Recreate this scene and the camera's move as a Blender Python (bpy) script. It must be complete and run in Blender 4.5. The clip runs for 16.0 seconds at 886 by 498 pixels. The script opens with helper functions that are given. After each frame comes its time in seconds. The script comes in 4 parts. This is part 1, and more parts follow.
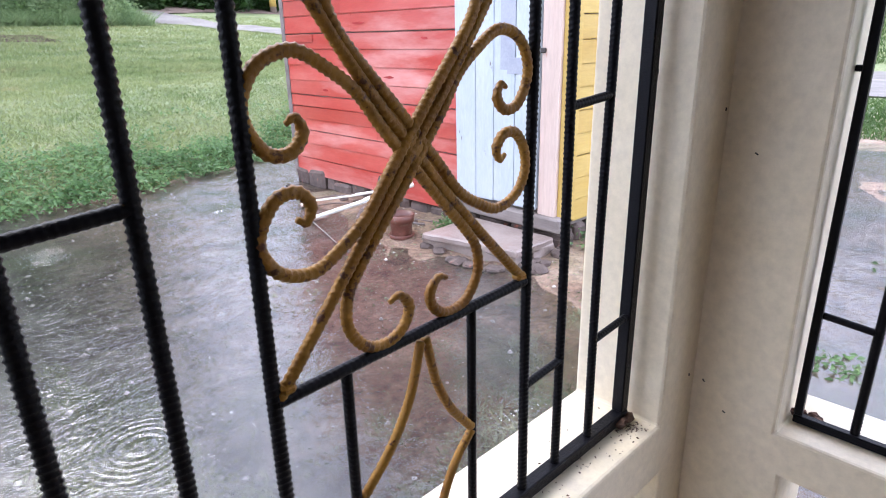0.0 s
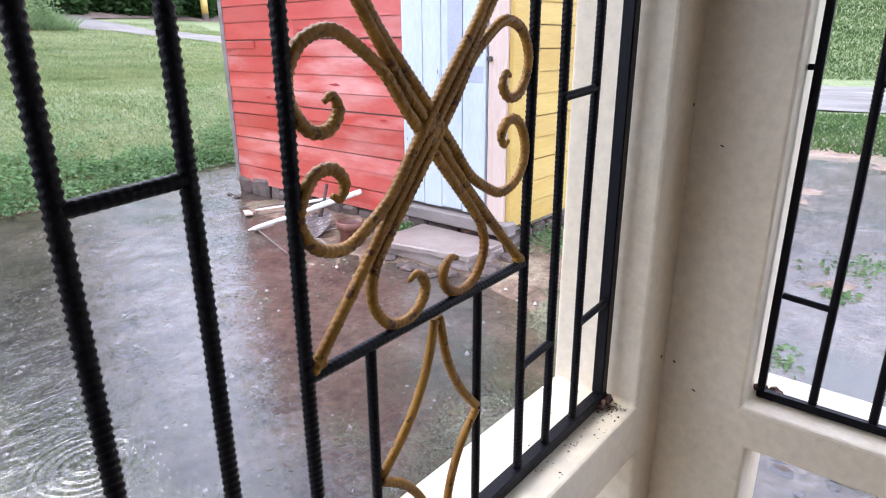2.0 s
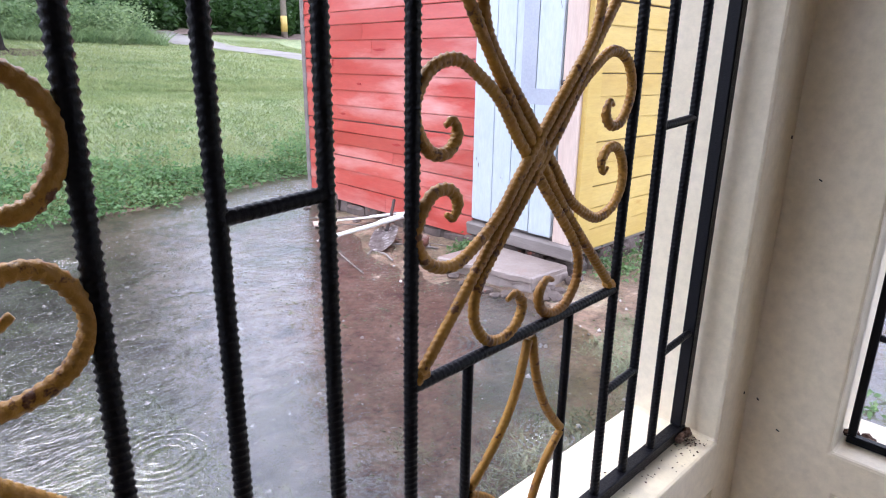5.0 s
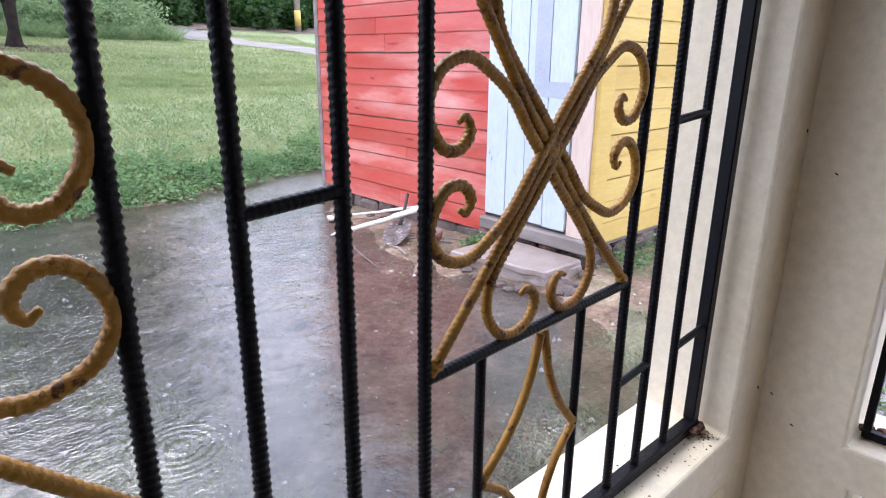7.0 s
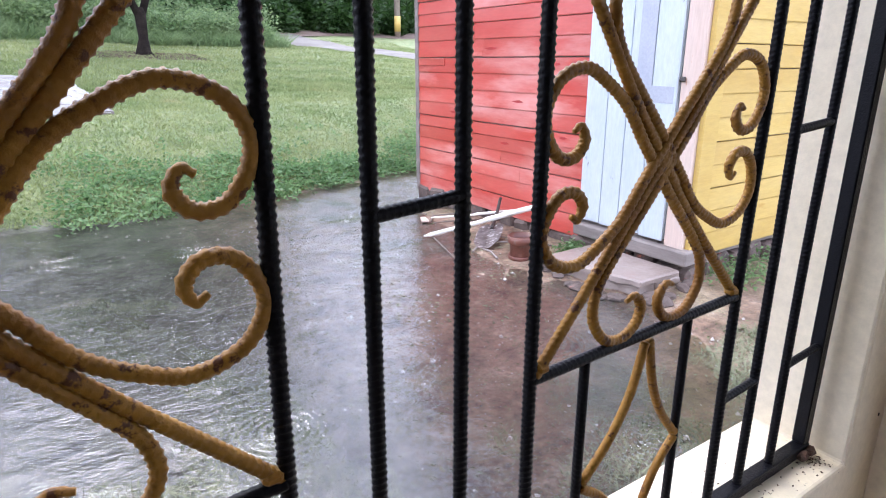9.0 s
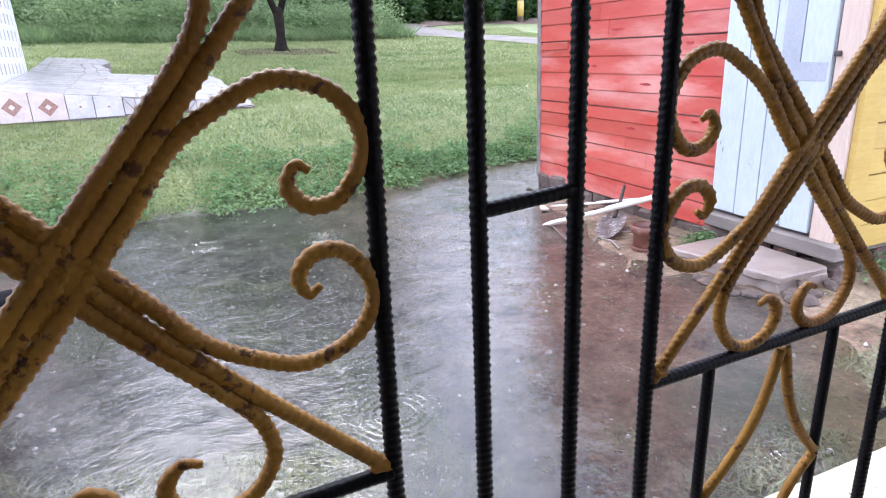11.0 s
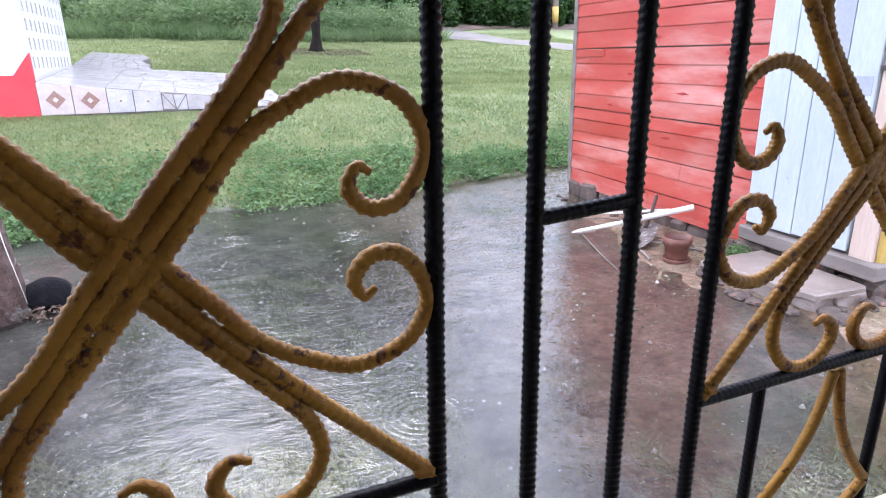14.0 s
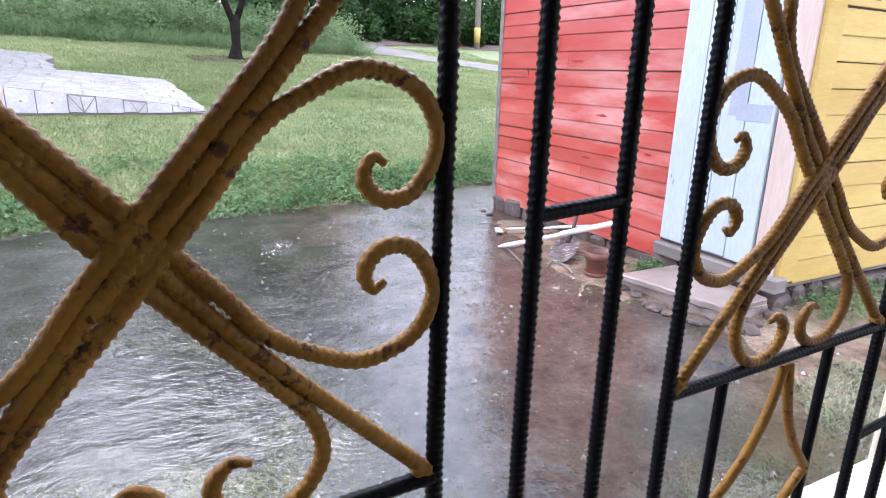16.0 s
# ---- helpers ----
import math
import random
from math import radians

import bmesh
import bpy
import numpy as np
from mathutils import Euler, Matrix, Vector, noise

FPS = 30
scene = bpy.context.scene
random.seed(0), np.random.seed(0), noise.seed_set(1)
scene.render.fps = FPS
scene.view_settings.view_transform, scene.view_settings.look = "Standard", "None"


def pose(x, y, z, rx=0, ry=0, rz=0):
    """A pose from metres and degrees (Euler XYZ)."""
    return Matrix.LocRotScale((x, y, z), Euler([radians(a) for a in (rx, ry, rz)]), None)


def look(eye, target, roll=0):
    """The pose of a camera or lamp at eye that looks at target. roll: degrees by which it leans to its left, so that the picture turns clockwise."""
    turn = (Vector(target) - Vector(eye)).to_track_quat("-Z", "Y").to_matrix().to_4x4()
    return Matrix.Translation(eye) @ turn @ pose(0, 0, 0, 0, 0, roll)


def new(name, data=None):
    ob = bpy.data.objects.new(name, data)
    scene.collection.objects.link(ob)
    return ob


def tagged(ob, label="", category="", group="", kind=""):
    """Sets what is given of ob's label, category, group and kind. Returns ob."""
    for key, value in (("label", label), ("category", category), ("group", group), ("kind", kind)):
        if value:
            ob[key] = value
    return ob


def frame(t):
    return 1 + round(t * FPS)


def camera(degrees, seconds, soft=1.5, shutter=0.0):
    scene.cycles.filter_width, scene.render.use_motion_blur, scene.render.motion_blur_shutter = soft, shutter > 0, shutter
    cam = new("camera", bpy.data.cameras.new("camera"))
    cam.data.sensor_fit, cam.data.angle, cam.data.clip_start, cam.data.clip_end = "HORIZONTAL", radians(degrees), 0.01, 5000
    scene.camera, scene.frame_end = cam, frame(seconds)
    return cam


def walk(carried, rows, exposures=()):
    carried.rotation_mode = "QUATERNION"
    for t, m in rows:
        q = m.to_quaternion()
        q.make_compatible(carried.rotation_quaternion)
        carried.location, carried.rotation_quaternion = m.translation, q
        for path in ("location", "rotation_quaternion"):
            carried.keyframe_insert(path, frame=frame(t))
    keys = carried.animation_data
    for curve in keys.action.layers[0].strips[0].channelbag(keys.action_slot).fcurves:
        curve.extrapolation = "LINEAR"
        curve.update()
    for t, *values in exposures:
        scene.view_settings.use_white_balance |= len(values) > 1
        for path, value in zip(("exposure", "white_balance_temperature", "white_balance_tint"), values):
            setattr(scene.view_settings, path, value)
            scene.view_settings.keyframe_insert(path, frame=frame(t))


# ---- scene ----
cam = camera(72.0, 16.0, soft=1.0)
PATH = [
    (0, (-0.246, -0.479, 1.628), (1.061, 0.881, 0.963), -1.3),
    (0.5, (-0.296, -0.469, 1.616), (1.147, 0.773, 1.002), -2.2),
    (1, (-0.326, -0.461, 1.608), (1.141, 0.739, 0.969), -0.8),
    (1.5, (-0.332, -0.454, 1.611), (1.136, 0.75, 0.984), -0.5),
    (2, (-0.331, -0.441, 1.605), (1.118, 0.782, 0.969), -0.4),
    (2.5, (-0.338, -0.431, 1.602), (1.097, 0.8, 0.948), 0.5),
    (3, (-0.349, -0.426, 1.605), (1.075, 0.827, 0.971), 0.9),
    (3.5, (-0.356, -0.42, 1.603), (1.053, 0.848, 0.965), 1.5),
    (4, (-0.361, -0.42, 1.613), (1.029, 0.885, 1.007), 1.6),
    (4.5, (-0.377, -0.42, 1.612), (0.973, 0.939, 1.039), 1.2),
    (7, (-0.386, -0.426, 1.616), (0.911, 0.974, 1.018), 0.5),
    (7.5, (-0.418, -0.43, 1.614), (0.807, 1.053, 1.064), 0.3),
    (8, (-0.432, -0.429, 1.616), (0.718, 1.111, 1.06), 0.3),
    (8.2, (-0.427, -0.432, 1.617), (0.706, 1.114, 1.047), 0.2),
    (10.3, (-0.416, -0.428, 1.633), (0.415, 1.29, 1.034), -1.1),
    (10.5, (-0.413, -0.426, 1.63), (0.358, 1.318, 1.026), -1.7),
    (11, (-0.408, -0.426, 1.627), (0.317, 1.332, 1.007), -2.5),
    (11.5, (-0.411, -0.418, 1.636), (0.292, 1.354, 1.031), -2.9),
    (12, (-0.428, -0.424, 1.633), (0.077, 1.412, 1.023), -4.3),
    (12.5, (-0.431, -0.424, 1.632), (0.088, 1.404, 1.01), -3.9),
    (13, (-0.432, -0.425, 1.634), (0.174, 1.389, 1.048), -2.3),
    (13.5, (-0.431, -0.422, 1.629), (0.202, 1.373, 1.013), -1.7),
    (14, (-0.428, -0.413, 1.628), (0.222, 1.378, 1.021), -1.1),
    (14.5, (-0.433, -0.42, 1.63), (0.226, 1.378, 1.054), -1.1),
    (15, (-0.455, -0.412, 1.627), (0.189, 1.391, 1.049), -0.7),
    (15.5, (-0.477, -0.404, 1.615), (0.316, 1.353, 1.082), 0.5),
    (16, (-0.49, -0.392, 1.613), (0.403, 1.308, 1.054), 1.6),
]
walk(cam, [(t, look(eye, target, roll)) for t, eye, target, roll in PATH], exposures=[(0.0, 1.78), (16.0, 1.78)])

# ---- world and light: bright overcast sky after rain ----
world = bpy.data.worlds.new("overcast_sky")
scene.world = world
world.use_nodes = True
wn, wl = world.node_tree.nodes, world.node_tree.links
sky = wn.new("ShaderNodeTexSky")
sky.sky_type = "NISHITA"
sky.sun_disc = False
SUN_EL, SUN_ROT = radians(50), radians(0)
sky.sun_elevation, sky.sun_rotation = SUN_EL, SUN_ROT
veil = wn.new("ShaderNodeMix")
veil.data_type = "RGBA"
veil.inputs["Factor"].default_value = 0.82
veil.inputs["B"].default_value = (10.8, 11.5, 15.4, 1)
wl.new(sky.outputs["Color"], veil.inputs["A"])
wl.new(veil.outputs["Result"], wn["Background"].inputs["Color"])
wn["Background"].inputs["Strength"].default_value = 0.115
sun = new("sun", bpy.data.lights.new("sun", "SUN"))
sun.data.energy, sun.data.angle, sun.data.color = 0.6, radians(25), (1.0, 0.96, 0.9)
sun.matrix_world = look((0, 25, 30), (0, 0, 0))

# ---- materials ----


def nodes_of(name, rough=0.6, metal=0.0):
    m = bpy.data.materials.new(name)
    m.use_nodes = True
    b = m.node_tree.nodes["Principled BSDF"]
    b.inputs["Roughness"].default_value, b.inputs["Metallic"].default_value = rough, metal
    return m, m.node_tree.nodes, m.node_tree.links, b


def noise_tex(n, l, scale, detail=6.0, rough=0.6, stretch=None, source="Object"):
    co = n.new("ShaderNodeTexCoord")
    mp = n.new("ShaderNodeMapping")
    if stretch:
        mp.inputs["Scale"].default_value = stretch
    t = n.new("ShaderNodeTexNoise")
    t.inputs["Scale"].default_value, t.inputs["Detail"].default_value, t.inputs["Roughness"].default_value = scale, detail, rough
    l.new(co.outputs[source], mp.inputs["Vector"])
    l.new(mp.outputs["Vector"], t.inputs["Vector"])
    return t.outputs["Fac"]


def ramp(n, l, fac, stops):
    r = n.new("ShaderNodeValToRGB")
    e = r.color_ramp.elements
    while len(e) < len(stops):
        e.new(0.5)
    for k, (p, c) in zip(e, stops):
        k.position, k.color = p, (*c, 1) if len(c) == 3 else c
    l.new(fac, r.inputs["Fac"])
    return r.outputs["Color"]


def mix(n, l, fac, a, b, mode="MIX"):
    m = n.new("ShaderNodeMix")
    m.data_type, m.blend_type = "RGBA", mode
    for key, v in (("Factor", fac), ("A", a), ("B", b)):
        if isinstance(v, (int, float)):
            m.inputs[key].default_value = v
        elif isinstance(v, tuple):
            m.inputs[key].default_value = (*v, 1)
        else:
            l.new(v, m.inputs[key])
    return m.outputs["Result"]


def bump(n, l, b, height, strength=0.3, dist=0.01):
    k = n.new("ShaderNodeBump")
    k.inputs["Strength"].default_value, k.inputs["Distance"].default_value = strength, dist
    l.new(height, k.inputs["Height"])
    l.new(k.outputs["Normal"], b.inputs["Normal"])


def grain(name, base, other, rough=0.6, scale=8.0, fine=60.0, bumps=0.3, dist=0.004, stretch=None, spots=None, spot_at=(0.62, 0.68), spot_scale=30.0, vary=0.0, source="Object", metal=0.0, spec=0.5, thin=0.0):
    """A surface with broad mottling, fine grain, relief, and optionally worn spots."""
    m, n, l, b = nodes_of(name, rough, metal)
    broad = noise_tex(n, l, scale, 5, 0.6, stretch, source)
    col = ramp(n, l, broad, [(0.3, base), (0.7, other)])
    small = noise_tex(n, l, fine, 4, 0.7, stretch, source)
    col = mix(n, l, 0.35, col, ramp(n, l, small, [(0.25, (0.45, 0.45, 0.45)), (0.75, (1, 1, 1))]), "MULTIPLY")
    if spots:
        mask = ramp(n, l, noise_tex(n, l, spot_scale, 5, 0.65, stretch, source), [(spot_at[0], (0, 0, 0)), (spot_at[1], (1, 1, 1))])
        col = mix(n, l, mask, col, spots)
    if vary:
        info = n.new("ShaderNodeObjectInfo")
        col = mix(n, l, vary, col, ramp(n, l, info.outputs["Random"], [(0.0, (0.62, 0.50, 0.44)), (0.5, (0.9, 0.9, 0.9)), (1.0, (1.0, 1.0, 1.0))]), "MULTIPLY")
    l.new(col, b.inputs["Base Color"])
    b.inputs["Specular IOR Level"].default_value = spec
    bump(n, l, b, small, bumps, dist)
    if thin:
        # each leaf a little lighter or darker than the next
        geo = n.new("ShaderNodeNewGeometry")
        col = mix(n, l, 1.0, col, ramp(n, l, geo.outputs["Random Per Island"], [(0.0, (0.68, 0.7, 0.68)), (0.6, (1.0, 1.0, 1.0)), (1.0, (1.25, 1.2, 1.1))]), "MULTIPLY")
        l.new(col, b.inputs["Base Color"])
        # light passes through thin leaves
        tr = n.new("ShaderNodeBsdfTranslucent")
        l.new(col, tr.inputs["Color"])
        ms = n.new("ShaderNodeMixShader")
        ms.inputs["Fac"].default_value = thin
        l.new(b.outputs[0], ms.inputs[1])
        l.new(tr.outputs[0], ms.inputs[2])
        l.new(ms.outputs[0], n["Material Output"].inputs["Surface"])
    return m


PLASTER = grain("cream_plaster", (0.785, 0.675, 0.475), (0.825, 0.735, 0.565), 0.45, 2.5, 45, 0.25, 0.003, spots=(0.60, 0.52, 0.38), spot_at=(0.70, 0.82), spot_scale=3.0)
BLACK = grain("black_gloss_paint", (0.004, 0.004, 0.006), (0.006, 0.006, 0.008), 0.34, 30, 220, 0.5, 0.002, spec=0.11)
OCHRE = grain("ochre_paint_on_iron", (0.20, 0.080, 0.010), (0.38, 0.195, 0.028), 0.42, 7, 150, 0.6, 0.003, spots=(0.085, 0.032, 0.012), spot_at=(0.575, 0.64), spot_scale=62, spec=0.3)
RED = grain("weathered_red_paint", (0.46, 0.036, 0.022), (0.56, 0.12, 0.095), 0.33, 3.2, 34, 0.5, 0.003, (0.3, 0.35, 1.6), spots=(0.64, 0.31, 0.27), spot_at=(0.50, 0.74), spot_scale=1.8, vary=0.5, spec=0.85)
RED_RAW = grain("chipped_dark_red_paint", (0.30, 0.020, 0.022), (0.46, 0.045, 0.042), 0.5, 9, 70, 0.6, 0.004)
DOOR_BLUE = grain("pale_blue_worn_paint", (0.44, 0.50, 0.535), (0.53, 0.58, 0.60), 0.55, 3, 40, 0.3, 0.003, (1, 1, 0.25), spots=(0.16, 0.14, 0.13), spot_at=(0.67, 0.70), spot_scale=11, vary=0.15)
GREY_PAINT = grain("grey_paint_patch", (0.34, 0.365, 0.41), (0.40, 0.425, 0.465), 0.6, 5, 60, 0.2, 0.002)
PINK_WOOD = grain("faded_pink_timber", (0.54, 0.40, 0.32), (0.62, 0.50, 0.42), 0.6, 4, 50, 0.3, 0.003, (1, 1, 0.15), spots=(0.42, 0.16, 0.07), spot_at=(0.66, 0.72), spot_scale=12)
YELLOW = grain("worn_yellow_paint", (0.49, 0.32, 0.07), (0.57, 0.41, 0.125), 0.5, 3, 35, 0.3, 0.003, (0.25, 1, 1.5), spots=(0.36, 0.20, 0.03), spot_at=(0.66, 0.75), spot_scale=5, vary=0.25)
GREY_WOOD = grain("weathered_grey_timber", (0.15, 0.125, 0.11), (0.26, 0.225, 0.20), 0.75, 5, 50, 0.5, 0.006, (0.3, 0.3, 1.5))
STONE = grain("rough_foundation_stone", (0.055, 0.04, 0.033), (0.17, 0.125, 0.105), 0.8, 6, 40, 0.8, 0.01, spots=(0.38, 0.12, 0.08), spot_at=(0.62, 0.70), spot_scale=7, vary=0.4)
CONCRETE = grain("wet_concrete", (0.20, 0.155, 0.13), (0.34, 0.275, 0.24), 0.4, 4, 40, 0.5, 0.006, spots=(0.24, 0.17, 0.14), spot_at=(0.6, 0.72), spot_scale=6)
SHOVEL_MUD = grain("mud_caked_steel", (0.13, 0.09, 0.08), (0.36, 0.31, 0.30), 0.55, 16, 60, 0.5, 0.004, spots=(0.62, 0.58, 0.57), spot_at=(0.56, 0.62), spot_scale=26)
DIAL = grain("clouded_dial_glass", (0.10, 0.11, 0.11), (0.24, 0.25, 0.25), 0.12, 12, 60, 0.1, 0.001)
FLOORING = grain("dull_brown_concrete", (0.16, 0.11, 0.08), (0.24, 0.17, 0.13), 0.5, 3, 40, 0.3, 0.004)
PVC = grain("white_plastic_pipe", (0.72, 0.70, 0.62), (0.78, 0.77, 0.72), 0.35, 6, 60, 0.1, 0.001, spots=(0.42, 0.34, 0.24), spot_at=(0.66, 0.74), spot_scale=10)
TERRACOTTA = grain("wet_terracotta", (0.10, 0.035, 0.024), (0.20, 0.075, 0.05), 0.45, 8, 60, 0.4, 0.003, spots=(0.16, 0.12, 0.09), spot_at=(0.58, 0.70), spot_scale=14)
BARK = grain("rough_bark", (0.010, 0.007, 0.006), (0.034, 0.025, 0.020), 0.9, 5, 34, 1.0, 0.03, spec=0.15)
POST = grain("stuccoed_post", (0.075, 0.042, 0.032), (0.23, 0.15, 0.125), 0.8, 11, 30, 1.0, 0.06, spots=(0.46, 0.43, 0.41), spot_at=(0.58, 0.70), spot_scale=7)
ROCK = grain("black_rock", (0.007, 0.007, 0.009), (0.022, 0.022, 0.026), 0.7, 14, 60, 1.0, 0.02, spec=0.08)
METAL = grain("galvanised_metal", (0.26, 0.27, 0.29), (0.36, 0.37, 0.39), 0.4, 5, 80, 0.15, 0.002, metal=0.4)
RUST = grain("crumbled_rust", (0.045, 0.022, 0.015), (0.16, 0.08, 0.05), 0.9, 90, 300, 0.8, 0.004)
DARK = grain("dark_iron", (0.03, 0.028, 0.026), (0.06, 0.05, 0.045), 0.5, 20, 90, 0.4, 0.003)
WHITE = grain("white_house_paint", (0.66, 0.65, 0.62), (0.70, 0.69, 0.67), 0.6, 2, 30, 0.15, 0.003)
HOUSE_RED = grain("red_house_paint", (0.70, 0.035, 0.05), (0.74, 0.06, 0.07), 0.5, 2, 30, 0.15, 0.003)
TUB_GREY = grain("dull_grey_plastic", (0.15, 0.155, 0.165), (0.21, 0.215, 0.225), 0.55, 6, 60, 0.15, 0.002, spots=(0.12, 0.10, 0.08), spot_at=(0.6, 0.7), spot_scale=12, spec=0.3)
MORTAR = grain("weathered_mortar", (0.13, 0.11, 0.10), (0.24, 0.21, 0.195), 0.7, 6, 50, 0.5, 0.005)
TILE = grain("pale_glazed_tile", (0.44, 0.42, 0.415), (0.60, 0.575, 0.57), 0.2, 5, 40, 0.15, 0.002, vary=0.3)
TILE_PINK = grain("veined_pink_tile", (0.50, 0.41, 0.375), (0.60, 0.52, 0.48), 0.2, 7, 40, 0.15, 0.002)
MOTIF = grain("brown_tile_motif", (0.24, 0.13, 0.10), (0.36, 0.22, 0.18), 0.25, 30, 90, 0.1, 0.001)
# the lawn and weed greens hold extra blue in place of haze and wet sheen
LEAF = grain("weed_leaf", (0.10, 0.205, 0.075), (0.26, 0.385, 0.18), 0.42, 1.2, 9, 0.0, 0.001, thin=0.45, spec=0.3)
LEAF_PALE = grain("pale_weed_leaf", (0.15, 0.25, 0.10), (0.33, 0.42, 0.22), 0.5, 0.7, 5, 0.0, 0.001, thin=0.45, spec=0.3)
LEAF_DARK = grain("dark_tree_leaf", (0.022, 0.06, 0.014), (0.055, 0.115, 0.03), 0.45, 0.6, 5, 0.0, 0.001, thin=0.45, spec=0.3)
VERGE_LEAF = grain("verge_grass_blade", (0.048, 0.105, 0.026), (0.11, 0.18, 0.055), 0.5, 0.6, 5, 0.0, 0.001, thin=0.45, spec=0.3)
BLADE = grain("grass_blade", (0.17, 0.24, 0.085), (0.345, 0.38, 0.175), 0.5, 0.9, 6, 0.0, 0.001, thin=0.45, spec=0.3, spots=(0.33, 0.29, 0.15), spot_at=(0.60, 0.72), spot_scale=0.8)
DROWNED = grain("drowned_turf", (0.09, 0.12, 0.045), (0.40, 0.40, 0.25), 0.5, 1.5, 9, 0.0, 0.001)
GRAVEL = grain("pale_pebble", (0.40, 0.36, 0.32), (0.62, 0.58, 0.54), 0.5, 20, 80, 0.2, 0.002)


def ground_material():
    m, n, l, b = nodes_of("wet_ground", 0.55)
    geo = n.new("ShaderNodeNewGeometry")
    sep = n.new("ShaderNodeSeparateXYZ")
    l.new(geo.outputs["Position"], sep.inputs[0])
    big = noise_tex(n, l, 0.55, 6, 0.62)
    mid = noise_tex(n, l, 3.0, 6, 0.68)
    fine = noise_tex(n, l, 22.0, 8, 0.8)
    mud = ramp(n, l, mid, [(0.32, (0.08, 0.046, 0.028)), (0.45, (0.22, 0.138, 0.09)), (0.56, (0.31, 0.21, 0.145)), (0.7, (0.45, 0.34, 0.26))])
    silt = ramp(n, l, mid, [(0.34, (0.04, 0.038, 0.028)), (0.5, (0.12, 0.112, 0.088)), (0.7, (0.24, 0.228, 0.195))])
    east = n.new("ShaderNodeMapRange")
    east.inputs["From Min"].default_value, east.inputs["From Max"].default_value = 0.4, 1.6
    l.new(sep.outputs["X"], east.inputs["Value"])
    col = mix(n, l, east.outputs["Result"], silt, mud)
    patch = ramp(n, l, big, [(0.50, (0, 0, 0)), (0.62, (1, 1, 1))])
    col = mix(n, l, mix(n, l, 0.5, patch, ramp(n, l, fine, [(0.4, (0, 0, 0)), (0.6, (1, 1, 1))]), "MULTIPLY"), col, (0.075, 0.095, 0.035))
    # these grass tones carry some added blue for haze as well
    grass = ramp(n, l, mid, [(0.25, (0.10, 0.155, 0.05)), (0.5, (0.18, 0.23, 0.085)), (0.66, (0.25, 0.26, 0.115)), (0.78, (0.22, 0.165, 0.105))])
    high = n.new("ShaderNodeMapRange")
    high.inputs["From Min"].default_value, high.inputs["From Max"].default_value = 0.02, 0.10
    l.new(sep.outputs["Z"], high.inputs["Value"])
    col = mix(n, l, high.outputs["Result"], col, grass)
    col = mix(n, l, 0.75, col, ramp(n, l, fine, [(0.36, (0.28, 0.26, 0.25)), (0.5, (0.85, 0.85, 0.85)), (0.62, (1.35, 1.3, 1.25))]), "MULTIPLY")
    l.new(col, b.inputs["Base Color"])
    bump(n, l, b, fine, 0.9, 0.03)
    return m


